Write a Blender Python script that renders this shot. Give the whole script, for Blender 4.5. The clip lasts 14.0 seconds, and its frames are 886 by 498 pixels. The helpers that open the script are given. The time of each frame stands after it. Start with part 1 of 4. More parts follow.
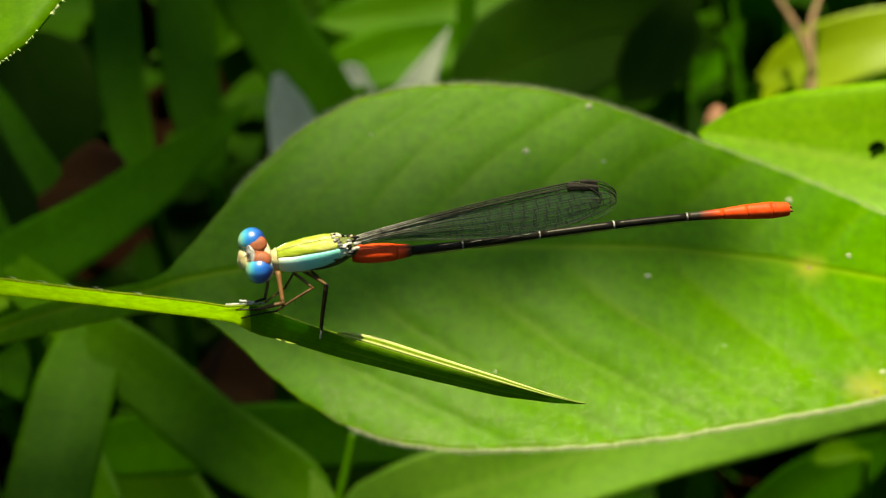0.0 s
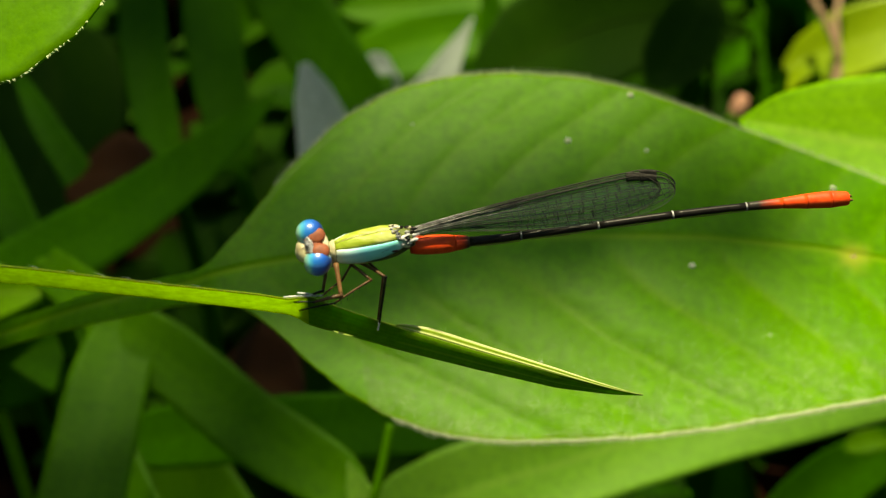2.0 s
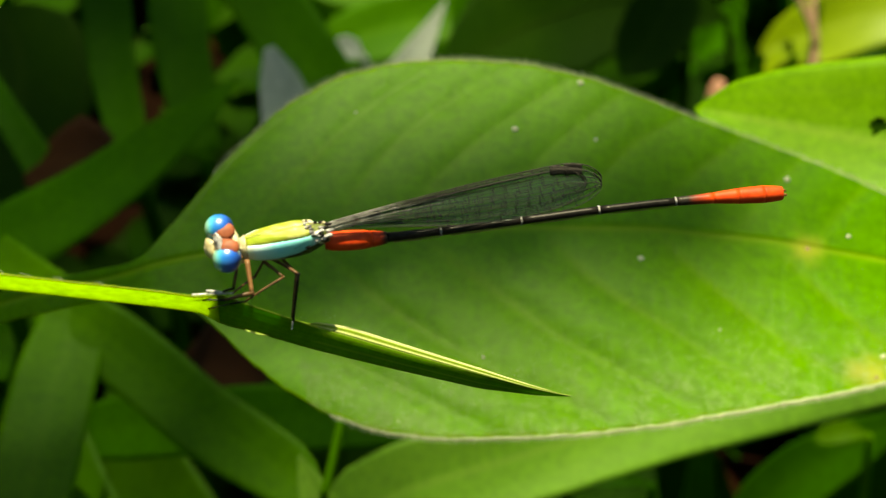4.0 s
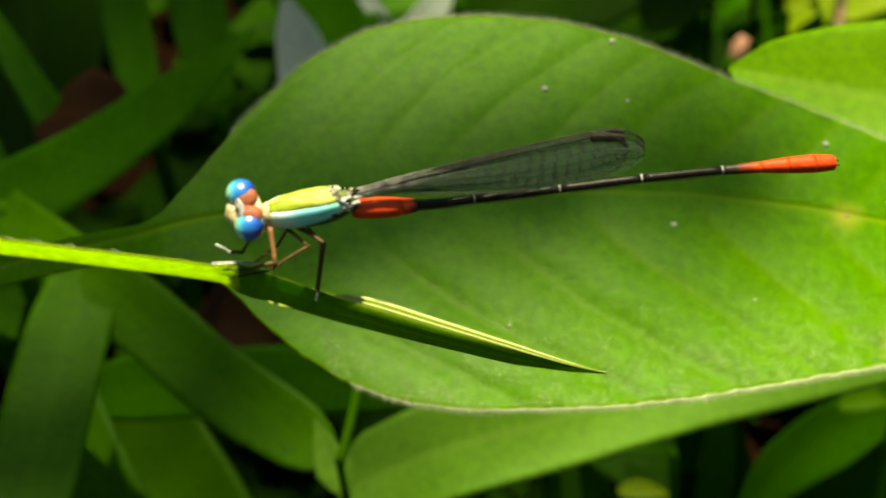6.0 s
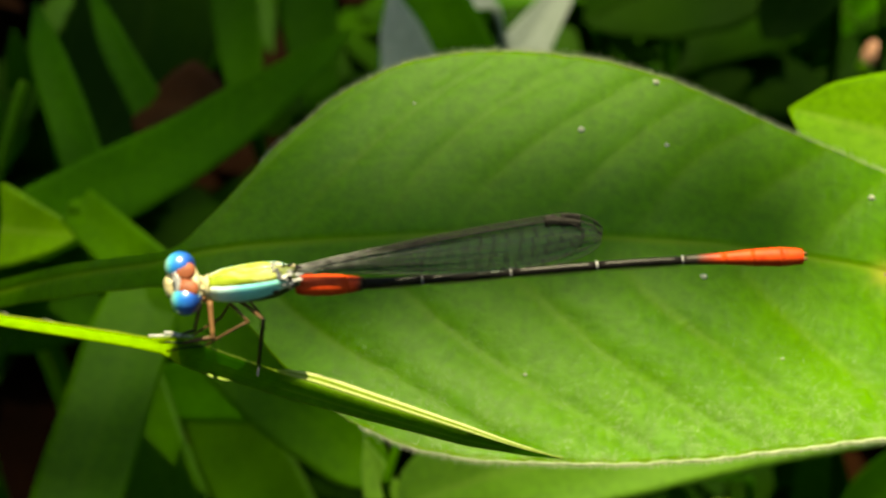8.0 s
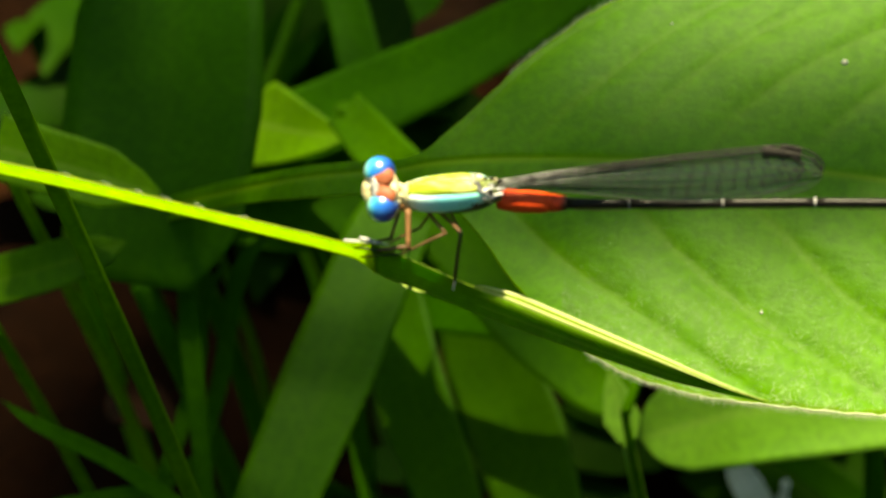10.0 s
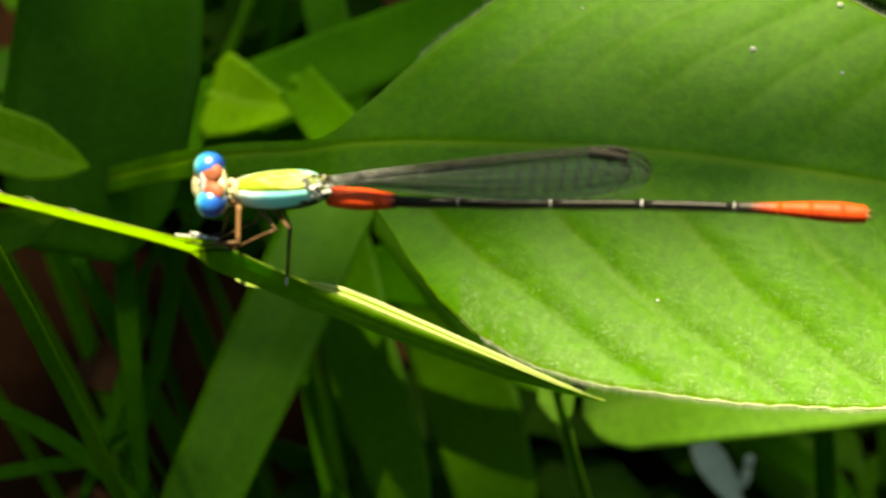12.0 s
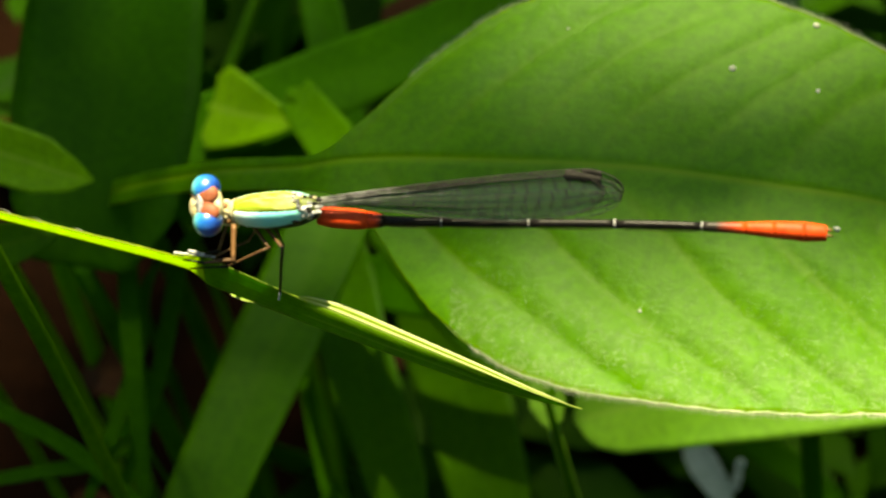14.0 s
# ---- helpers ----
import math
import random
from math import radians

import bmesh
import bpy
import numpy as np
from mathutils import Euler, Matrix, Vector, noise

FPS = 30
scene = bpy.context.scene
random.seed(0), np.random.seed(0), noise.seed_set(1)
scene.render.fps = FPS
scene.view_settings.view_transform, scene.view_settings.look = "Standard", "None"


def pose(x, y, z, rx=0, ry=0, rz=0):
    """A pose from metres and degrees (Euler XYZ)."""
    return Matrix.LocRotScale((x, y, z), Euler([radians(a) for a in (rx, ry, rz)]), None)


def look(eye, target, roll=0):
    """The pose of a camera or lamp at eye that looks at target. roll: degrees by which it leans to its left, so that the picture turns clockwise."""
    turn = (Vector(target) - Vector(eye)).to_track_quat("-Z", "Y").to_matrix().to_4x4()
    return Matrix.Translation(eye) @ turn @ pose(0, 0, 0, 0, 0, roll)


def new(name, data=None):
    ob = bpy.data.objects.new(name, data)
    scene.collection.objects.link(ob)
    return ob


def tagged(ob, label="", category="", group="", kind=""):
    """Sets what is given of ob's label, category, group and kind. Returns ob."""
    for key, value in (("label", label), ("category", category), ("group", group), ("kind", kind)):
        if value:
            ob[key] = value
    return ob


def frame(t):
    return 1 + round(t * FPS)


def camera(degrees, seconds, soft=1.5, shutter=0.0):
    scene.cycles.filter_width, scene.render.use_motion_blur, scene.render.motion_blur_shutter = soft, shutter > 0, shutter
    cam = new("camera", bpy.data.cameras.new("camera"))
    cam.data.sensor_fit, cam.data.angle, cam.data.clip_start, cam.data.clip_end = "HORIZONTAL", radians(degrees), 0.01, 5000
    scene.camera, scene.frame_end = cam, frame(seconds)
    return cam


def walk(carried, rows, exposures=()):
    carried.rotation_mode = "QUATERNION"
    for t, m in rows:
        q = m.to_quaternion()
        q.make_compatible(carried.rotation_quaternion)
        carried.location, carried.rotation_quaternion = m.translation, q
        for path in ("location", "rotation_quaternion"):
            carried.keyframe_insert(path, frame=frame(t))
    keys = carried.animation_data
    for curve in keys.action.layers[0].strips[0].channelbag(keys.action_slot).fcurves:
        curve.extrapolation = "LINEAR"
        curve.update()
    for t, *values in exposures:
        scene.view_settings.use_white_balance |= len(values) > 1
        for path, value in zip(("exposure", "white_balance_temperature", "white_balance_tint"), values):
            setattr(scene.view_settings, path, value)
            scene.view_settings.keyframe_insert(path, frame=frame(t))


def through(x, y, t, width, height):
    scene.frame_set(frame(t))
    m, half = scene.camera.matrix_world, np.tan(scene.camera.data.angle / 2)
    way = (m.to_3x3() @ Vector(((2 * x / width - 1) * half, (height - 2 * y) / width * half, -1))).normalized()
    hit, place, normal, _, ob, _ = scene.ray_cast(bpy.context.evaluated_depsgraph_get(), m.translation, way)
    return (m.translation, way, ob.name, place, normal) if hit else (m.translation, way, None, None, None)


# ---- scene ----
MM = 0.001
cam = camera(24.0, 14.0, soft=1.15)
cam.data.dof.use_dof = True
cam.data.dof.focus_distance = 0.148
cam.data.dof.aperture_fstop = 62.0
# seconds, place in millimetres, turn in degrees: a hand-held shot that drifts to its right and in
ROWS = [
    (0.0, -0.19, -99.30, 100.93, 44.23, -0.03, -0.16),
    (0.5, -3.53, -99.71, 98.99, 44.37, 0.73, -0.46),
    (1.0, -2.69, -98.46, 101.77, 44.12, -0.04, -0.16),
    (1.5, -3.86, -98.55, 101.00, 44.18, 0.54, -0.07),
    (2.0, -3.50, -98.41, 100.30, 43.91, 0.32, -0.16),
    (2.5, -3.31, -97.32, 102.02, 44.04, 0.58, -0.08),
    (3.0, -1.65, -97.49, 98.93, 43.89, 0.42, -0.14),
    (5.5, 3.65, -88.02, 95.40, 42.43, -0.09, 0.37),
    (6.0, 0.21, -88.59, 92.77, 42.10, -0.10, 0.54),
    (6.5, 3.86, -89.84, 93.88, 42.06, 0.58, 0.54),
    (7.0, 9.81, -87.58, 93.52, 41.90, 0.43, 1.15),
    (7.5, 7.05, -83.89, 94.49, 41.45, 0.92, 2.85),
    (8.0, 13.96, -80.22, 95.08, 41.07, 1.90, 5.74),
    (8.5, 16.87, -81.51, 92.81, 40.34, 3.03, 8.83),
    (9.0, 17.52, -80.53, 90.56, 39.87, 4.07, 11.50),
    (11.5, 26.57, -71.63, 91.90, 38.84, 6.40, 15.79),
    (12.0, 31.15, -71.40, 91.44, 38.42, 6.11, 15.95),
    (12.5, 35.27, -71.06, 93.57, 38.53, 5.89, 15.70),
    (13.0, 30.45, -74.13, 94.08, 38.47, 6.37, 16.17),
    (13.5, 31.97, -72.44, 94.91, 38.57, 6.34, 16.03),
    (14.0, 33.95, -74.35, 97.20, 38.50, 6.25, 15.98),
]
walk(cam, [(t, pose(x * MM, y * MM, z * MM, rx, ry, rz)) for t, x, y, z, rx, ry, rz in ROWS],
     exposures=[(0.0, 1.0, 8300, -5), (7.0, 1.03, 8300, -5), (8.5, 1.2, 8300, -5), (9.0, 1.42, 8300, -5), (11.5, 1.5, 8300, -5), (14.0, 1.42, 8300, -5)])

# ---- light ----
SUN = Vector((0.0, 0.285, 0.92)).normalized()
world = bpy.data.worlds.new("sky")
scene.world = world
world.use_nodes = True
sky = world.node_tree.nodes.new("ShaderNodeTexSky")
sky.sky_type = "NISHITA"
sky.sun_disc = False
sky.sun_elevation = math.asin(SUN.z)
sky.sun_rotation = math.atan2(SUN.x, SUN.y)
background = world.node_tree.nodes["Background"]
background.inputs["Strength"].default_value = 0.10
world.node_tree.links.new(sky.outputs[0], background.inputs["Color"])
sun = new("sun", bpy.data.lights.new("sun", "SUN"))
sun.data.energy = 6.0
sun.data.angle = radians(0.5)
sun.data.color = (1.0, 0.90, 0.70)
sun.matrix_world = look(SUN, (0, 0, 0))


# ---- materials ----
def material(name, rough=0.5, metal=0.0):
    m = bpy.data.materials.new(name)
    m.use_nodes = True
    b = m.node_tree.nodes["Principled BSDF"]
    b.inputs["Roughness"].default_value = rough
    b.inputs["Metallic"].default_value = metal
    return m, m.node_tree.nodes, m.node_tree.links, b


def noise_node(nodes, links, scale, detail=4.0, rough=0.55, coord="Object", stretch=(1, 1, 1)):
    tc = nodes.new("ShaderNodeTexCoord")
    mp = nodes.new("ShaderNodeMapping")
    mp.inputs["Scale"].default_value = stretch
    n = nodes.new("ShaderNodeTexNoise")
    n.inputs["Scale"].default_value = scale
    n.inputs["Detail"].default_value = detail
    n.inputs["Roughness"].default_value = rough
    links.new(tc.outputs[coord], mp.inputs["Vector"])
    links.new(mp.outputs["Vector"], n.inputs["Vector"])
    return n


def ramp(nodes, links, source, stops):
    r = nodes.new("ShaderNodeValToRGB")
    while len(r.color_ramp.elements) < len(stops):
        r.color_ramp.elements.new(0.5)
    for e, (p, c) in zip(r.color_ramp.elements, stops):
        e.position, e.color = p, (*c, 1)
    links.new(source, r.inputs["Fac"])
    return r


def mix(nodes, links, fac, a, b, blend="MIX"):
    n = nodes.new("ShaderNodeMix")
    n.data_type, n.blend_type = "RGBA", blend
    for socket, value in ((n.inputs[0], fac), (n.inputs[6], a), (n.inputs[7], b)):
        if hasattr(value, "is_linked"):
            links.new(value, socket)
        else:
            socket.default_value = value if isinstance(value, (int, float)) else (*value, 1)
    return n.outputs[2]


def bump(nodes, links, b, height, strength, distance):
    n = nodes.new("ShaderNodeBump")
    n.inputs["Strength"].default_value = strength
    n.inputs["Distance"].default_value = distance
    links.new(height, n.inputs["Height"])
    links.new(n.outputs[0], b.inputs["Normal"])


def leaf_material(name, dark, light, vein, glow, rough=0.42, through=0.35, sheen=0.3, fine=900.0, relief=0.22):
    """A leaf: two greens in soft patches, paler veins, fine bumps, light that comes through."""
    m, nodes, links, b = material(name, rough)
    broad = noise_node(nodes, links, 45.0, 3.0)
    grain = noise_node(nodes, links, fine, 5.0, 0.65)
    info = nodes.new("ShaderNodeObjectInfo")
    base = ramp(nodes, links, broad.outputs[0], [(0.3, dark), (0.7, light)]).outputs[0]
    speck = ramp(nodes, links, grain.outputs[0], [(0.35, (0.72, 0.76, 0.7)), (0.65, (1.12, 1.1, 1.15))]).outputs[0]
    base = mix(nodes, links, 0.8, base, speck, "MULTIPLY")
    attr = nodes.new("ShaderNodeAttribute")
    attr.attribute_name = "vein"
    base = mix(nodes, links, attr.outputs["Fac"], base, vein)
    faded = nodes.new("ShaderNodeAttribute")
    faded.attribute_name = "fade"
    base = mix(nodes, links, faded.outputs["Fac"], base, (0.36, 0.41, 0.04))
    hue = nodes.new("ShaderNodeHueSaturation")
    val = nodes.new("ShaderNodeMapRange")
    val.inputs[3].default_value, val.inputs[4].default_value = 0.85, 1.15
    links.new(info.outputs["Random"], val.inputs[0])
    links.new(val.outputs[0], hue.inputs["Value"])
    links.new(base, hue.inputs["Color"])
    links.new(hue.outputs[0], b.inputs["Base Color"])
    b.inputs["Specular IOR Level"].default_value = sheen
    bump(nodes, links, b, grain.outputs[0], relief, 0.0003)
    tr = nodes.new("ShaderNodeBsdfTranslucent")
    links.new(mix(nodes, links, 1.0, hue.outputs[0], glow, "MULTIPLY"), tr.inputs["Color"])
    both = nodes.new("ShaderNodeMixShader")
    both.inputs[0].default_value = through
    links.new(b.outputs[0], both.inputs[1])
    links.new(tr.outputs[0], both.inputs[2])
    links.new(both.outputs[0], nodes["Material Output"].inputs["Surface"])
    return m


def plain_material(name, stops, rough=0.4, scale=1500.0, coat=0.0, metal=0.0, spec=0.5, relief=0.15, stretch=(1, 1, 1)):
    """A small body part: a few close colours in fine patches under a thin gloss."""
    m, nodes, links, b = material(name, rough, metal)
    n = noise_node(nodes, links, scale, 4.0, 0.55, "Object", stretch)
    links.new(ramp(nodes, links, n.outputs[0], stops).outputs[0], b.inputs["Base Color"])
    b.inputs["Coat Weight"].default_value = coat
    b.inputs["Coat Roughness"].default_value = 0.12
    b.inputs["Specular IOR Level"].default_value = spec
    bump(nodes, links, b, n.outputs[0], relief, 0.00008)
    return m


YELLOW_GLOW = (1.5, 1.5, 0.25)
leaf_green = leaf_material("broad leaf", (0.084, 0.265, 0.0008), (0.124, 0.33, 0.0015), (0.21, 0.38, 0.012), YELLOW_GLOW, 0.42, 0.40, 0.17, 900.0, 0.4)
leaf_lush = leaf_material("lush leaf", (0.055, 0.17, 0.002), (0.10, 0.25, 0.003), (0.15, 0.28, 0.02), YELLOW_GLOW, 0.5, 0.4, 0.1)
# lighter copy of the lush green, sunlight partly put into the colour
leaf_sunny = leaf_material("sunlit leaf", (0.11, 0.29, 0.003), (0.165, 0.36, 0.01), (0.26, 0.40, 0.06), YELLOW_GLOW, 0.45, 0.4, 0.12)
leaf_pale = leaf_material("pale leaf", (0.10, 0.265, 0.008), (0.15, 0.33, 0.022), (0.2, 0.35, 0.05), (1.4, 1.5, 0.3), 0.48, 0.34, 0.6)
leaf_grey = leaf_material("grey underside", (0.27, 0.33, 0.29), (0.38, 0.44, 0.40), (0.46, 0.52, 0.46), (1.0, 1.2, 0.8), 0.5, 0.25)
# dark copy of the leaf green, with shade mixed into the colour
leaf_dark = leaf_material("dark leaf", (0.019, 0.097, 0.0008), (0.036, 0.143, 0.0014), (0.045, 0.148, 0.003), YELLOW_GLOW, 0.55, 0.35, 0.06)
leaf_yellow = leaf_material("young leaf", (0.20, 0.32, 0.006), (0.28, 0.40, 0.01), (0.32, 0.44, 0.05), (1.6, 1.4, 0.4), 0.45, 0.4, 0.3)
grass_green = leaf_material("grass", (0.036, 0.135, 0.002), (0.066, 0.195, 0.003), (0.09, 0.22, 0.01), YELLOW_GLOW, 0.5, 0.4, 0.08)
# bright copy for the near blade, sunlight put into colour and glow
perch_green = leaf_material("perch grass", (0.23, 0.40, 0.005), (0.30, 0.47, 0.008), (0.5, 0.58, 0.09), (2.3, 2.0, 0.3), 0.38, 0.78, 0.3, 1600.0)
# darker copy for the stretch that lies in the insect's shadow
tip_shaded = leaf_material("shaded grass blade", (0.10, 0.26, 0.003), (0.14, 0.31, 0.004), (0.42, 0.50, 0.10), (1.7, 2.1, 0.3), 0.42, 0.58, 0.25, 1600.0)
# a step darker again, for blades and leaves painted as shaded
leaf_shaded = leaf_material("shaded leaf", (0.016, 0.08, 0.0007), (0.031, 0.12, 0.001), (0.037, 0.125, 0.002), YELLOW_GLOW, 0.6, 0.35, 0.04)
# darkest leaf copy: deep shade near the soil is put into the green
leaf_shaded_low = leaf_material("deeply shaded leaf", (0.006, 0.028, 0.0006), (0.014, 0.046, 0.001), (0.02, 0.05, 0.003), YELLOW_GLOW, 0.6, 0.3, 0.03)
stem_brown = plain_material("dry stem", [(0.3, (0.16, 0.1, 0.055)), (0.7, (0.28, 0.18, 0.1))], 0.7, 300.0)
dead_brown = leaf_material("dead leaf", (0.02, 0.008, 0.003), (0.05, 0.018, 0.006), (0.07, 0.03, 0.01), (1.2, 0.8, 0.5), 0.7, 0.2, 0.1)
bud_pink = plain_material("faded bud", [(0.3, (0.42, 0.2, 0.12)), (0.7, (0.55, 0.3, 0.2))], 0.6, 200.0)
speck_pale = plain_material("pale speck", [(0.3, (0.5, 0.5, 0.4)), (0.7, (0.7, 0.68, 0.55))], 0.8, 2000.0)
hair_pale = plain_material("leaf hair", [(0.3, (0.5, 0.56, 0.38)), (0.7, (0.72, 0.74, 0.58))], 0.6)
# pale tones stand in for sun on the folded edge
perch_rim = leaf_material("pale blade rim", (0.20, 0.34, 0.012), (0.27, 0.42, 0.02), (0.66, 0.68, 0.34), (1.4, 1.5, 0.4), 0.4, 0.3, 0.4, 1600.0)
# dark copy of the tan leg colour, with the body's shade in it
shaded_tan = plain_material("shaded tan chitin", [(0.3, (0.05, 0.024, 0.008)), (0.7, (0.12, 0.06, 0.025))], 0.5, 1500.0, 0.0, 0.0, 0.3)
margin_pale = plain_material("pale leaf margin", [(0.3, (0.32, 0.42, 0.18)), (0.7, (0.54, 0.6, 0.38))], 0.6, 900.0, 0.0, 0.0, 0.3, 0.6)
spot_yellow = plain_material("leaf blemish", [(0.3, (0.4, 0.42, 0.05)), (0.7, (0.3, 0.36, 0.04))], 0.6, 800.0)
black_chitin = plain_material("black chitin", [(0.3, (0.005, 0.0045, 0.004)), (0.7, (0.014, 0.012, 0.011))], 0.36, 2500.0, 0.0, 0.0, 0.16)
vein_dark = plain_material("dark wing vein", [(0.3, (0.012, 0.011, 0.010)), (0.7, (0.03, 0.028, 0.025))], 0.75, 2500.0, 0.0, 0.0, 0.12)
orange_chitin = plain_material("orange chitin", [(0.3, (0.58, 0.038, 0.008)), (0.7, (0.72, 0.075, 0.014))], 0.55, 1800.0, 0.0, 0.0, 0.25, 0.3)
lime_chitin = plain_material("lime chitin", [(0.3, (0.20, 0.28, 0.02)), (0.5, (0.32, 0.40, 0.04)), (0.68, (0.55, 0.56, 0.2))], 0.45, 2600.0, 0.08, 0.0, 0.3, 0.8, (0.22, 1.0, 1.0))
cream_chitin = plain_material("cream chitin", [(0.3, (0.30, 0.24, 0.12)), (0.5, (0.52, 0.46, 0.28)), (0.7, (0.70, 0.66, 0.48))], 0.45, 1300.0, 0.1, 0.0, 0.4, 0.5)
tan_chitin = plain_material("tan chitin", [(0.3, (0.13, 0.06, 0.022)), (0.7, (0.24, 0.12, 0.05))], 0.5, 1500.0, 0.05, 0.0, 0.3)
rust_chitin = plain_material("rust chitin", [(0.3, (0.17, 0.042, 0.018)), (0.7, (0.32, 0.095, 0.045))], 0.55, 1500.0, 0.0, 0.0, 0.3)
silver_chitin = plain_material("waxy grey chitin", [(0.38, (0.05, 0.05, 0.055)), (0.52, (0.4, 0.4, 0.42)), (0.66, (0.62, 0.62, 0.63))], 0.4, 2200.0, 0.2)


def graded_material(name, stops, rough=0.48, wobble=0.1):
    """A small body part whose colour runs along the body."""
    m, nodes, links, b = material(name, rough)
    tc = nodes.new("ShaderNodeTexCoord")
    sep = nodes.new("ShaderNodeSeparateXYZ")
    links.new(tc.outputs["Generated"], sep.inputs[0])
    n = noise_node(nodes, links, 2200.0, 3.0)
    add = nodes.new("ShaderNodeMath")
    add.operation = "MULTIPLY_ADD"
    add.inputs[1].default_value = wobble
    links.new(n.outputs[0], add.inputs[0])
    links.new(sep.outputs["X"], add.inputs[2])
    links.new(ramp(nodes, links, add.outputs[0], stops).outputs[0], b.inputs["Base Color"])
    b.inputs["Specular IOR Level"].default_value = 0.3
    bump(nodes, links, b, n.outputs[0], 0.3, 0.00008)
    return m


ember_chitin = graded_material("scorched chitin", [(0.35, (0.02, 0.016, 0.013)), (0.7, (0.25, 0.03, 0.01)), (1.0, (0.64, 0.06, 0.012))])
cyan_chitin = graded_material("turquoise chitin", [(0.05, (0.80, 0.80, 0.60)), (0.22, (0.62, 0.86, 0.88)), (0.5, (0.24, 0.78, 0.90)), (0.88, (0.22, 0.70, 0.68)), (1.0, (0.6, 0.75, 0.65))])
under_chitin = graded_material("thorax underside", [(0.1, (0.72, 0.66, 0.42)), (0.3, (0.50, 0.52, 0.28)), (0.5, (0.05, 0.10, 0.03)), (1.0, (0.02, 0.05, 0.015))])
cuff_chitin = graded_material("darkening chitin", [(0.1, (0.66, 0.055, 0.01)), (0.55, (0.48, 0.035, 0.008)), (0.9, (0.05, 0.016, 0.01)), (1.0, (0.02, 0.014, 0.012))])
moss_chitin = plain_material("mossy chitin", [(0.3, (0.05, 0.075, 0.015)), (0.7, (0.16, 0.19, 0.05))], 0.5, 2000.0, 0.0, 0.0, 0.3)

ring_pale = plain_material("pale joint", [(0.35, (0.05, 0.05, 0.05)), (0.6, (0.32, 0.32, 0.33))], 0.5, 2600.0, 0.0, 0.0, 0.3)
rib_grey = plain_material("grey wing rib", [(0.4, (0.03, 0.03, 0.03)), (0.62, (0.22, 0.22, 0.21))], 0.5, 1300.0, 0.0, 0.0, 0.4)


def eye_material():
    m, nodes, links, b = material("compound eye", 0.36)
    tc = nodes.new("ShaderNodeTexCoord")
    sep = nodes.new("ShaderNodeSeparateXYZ")
    links.new(tc.outputs["Generated"], sep.inputs[0])
    wave = noise_node(nodes, links, 1200.0, 2.0)
    add = nodes.new("ShaderNodeMath")
    add.operation = "MULTIPLY_ADD"
    add.inputs[1].default_value = 0.12
    links.new(wave.outputs[0], add.inputs[0])
    links.new(sep.outputs["X"], add.inputs[2])
    c = ramp(nodes, links, add.outputs[0], [(0.12, (0.36, 0.68, 0.46)), (0.3, (0.07, 0.46, 0.66)), (0.46, (0.010, 0.20, 0.70)), (0.8, (0.005, 0.10, 0.56)), (1.0, (0.003, 0.03, 0.22))])
    links.new(c.outputs[0], b.inputs["Base Color"])
    b.inputs["Specular IOR Level"].default_value = 0.9
    b.inputs["Coat Weight"].default_value = 1.0
    b.inputs["Coat Roughness"].default_value = 0.17
    facets = nodes.new("ShaderNodeTexVoronoi")
    facets.inputs["Scale"].default_value = 14000.0
    links.new(tc.outputs["Object"], facets.inputs["Vector"])
    bump(nodes, links, b, facets.outputs["Distance"], 0.12, 0.00003)
    return m


eye_blue = eye_material()


def wing_material():
    m, nodes, links, b = material("wing membrane", 0.55)
    b.inputs["Specular IOR Level"].default_value = 0.12
    b.inputs["Base Color"].default_value = (0.10, 0.15, 0.13, 1)
    clear = nodes.new("ShaderNodeBsdfTransparent")
    clear.inputs["Color"].default_value = (0.93, 0.965, 0.955, 1)
    both = nodes.new("ShaderNodeMixShader")
    both.inputs[0].default_value = 0.045
    links.new(clear.outputs[0], both.inputs[1])
    links.new(b.outputs[0], both.inputs[2])
    links.new(both.outputs[0], nodes["Material Output"].inputs["Surface"])
    return m


wing_clear = wing_material()


def soil_material():
    m, nodes, links, b = material("forest soil", 0.9)
    b.inputs["Specular IOR Level"].default_value = 0.03
    broad = noise_node(nodes, links, 14.0, 5.0)
    grain = noise_node(nodes, links, 160.0, 6.0, 0.7)
    # browns set far darker than bare soil: the plants' shade is included
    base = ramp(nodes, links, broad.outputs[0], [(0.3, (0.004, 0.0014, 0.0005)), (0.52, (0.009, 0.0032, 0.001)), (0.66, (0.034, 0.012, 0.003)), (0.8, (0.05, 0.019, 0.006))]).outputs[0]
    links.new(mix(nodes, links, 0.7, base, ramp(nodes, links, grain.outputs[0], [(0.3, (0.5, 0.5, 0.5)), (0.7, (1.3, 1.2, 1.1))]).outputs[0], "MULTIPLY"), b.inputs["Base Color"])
    bump(nodes, links, b, grain.outputs[0], 0.8, 0.006)
    return m


soil = soil_material()


# ---- mesh helpers (all in millimetres) ----
def mesh_object(name, verts, faces, mat, parent=None, label="", smooth=True, veins=None):
    data = bpy.data.meshes.new(name)
    data.from_pydata([Vector(v) * MM for v in verts], [], faces)
    data.materials.append(mat)
    if smooth:
        data.polygons.foreach_set("use_smooth", [True] * len(data.polygons))
    if veins is not None:
        data.attributes.new("vein", "FLOAT", "POINT").data.foreach_set("value", veins)
    data.update()
    ob = new(name, data)
    if parent is not None:
        ob.parent = parent
    if label:
        tagged(ob, label)
    return ob


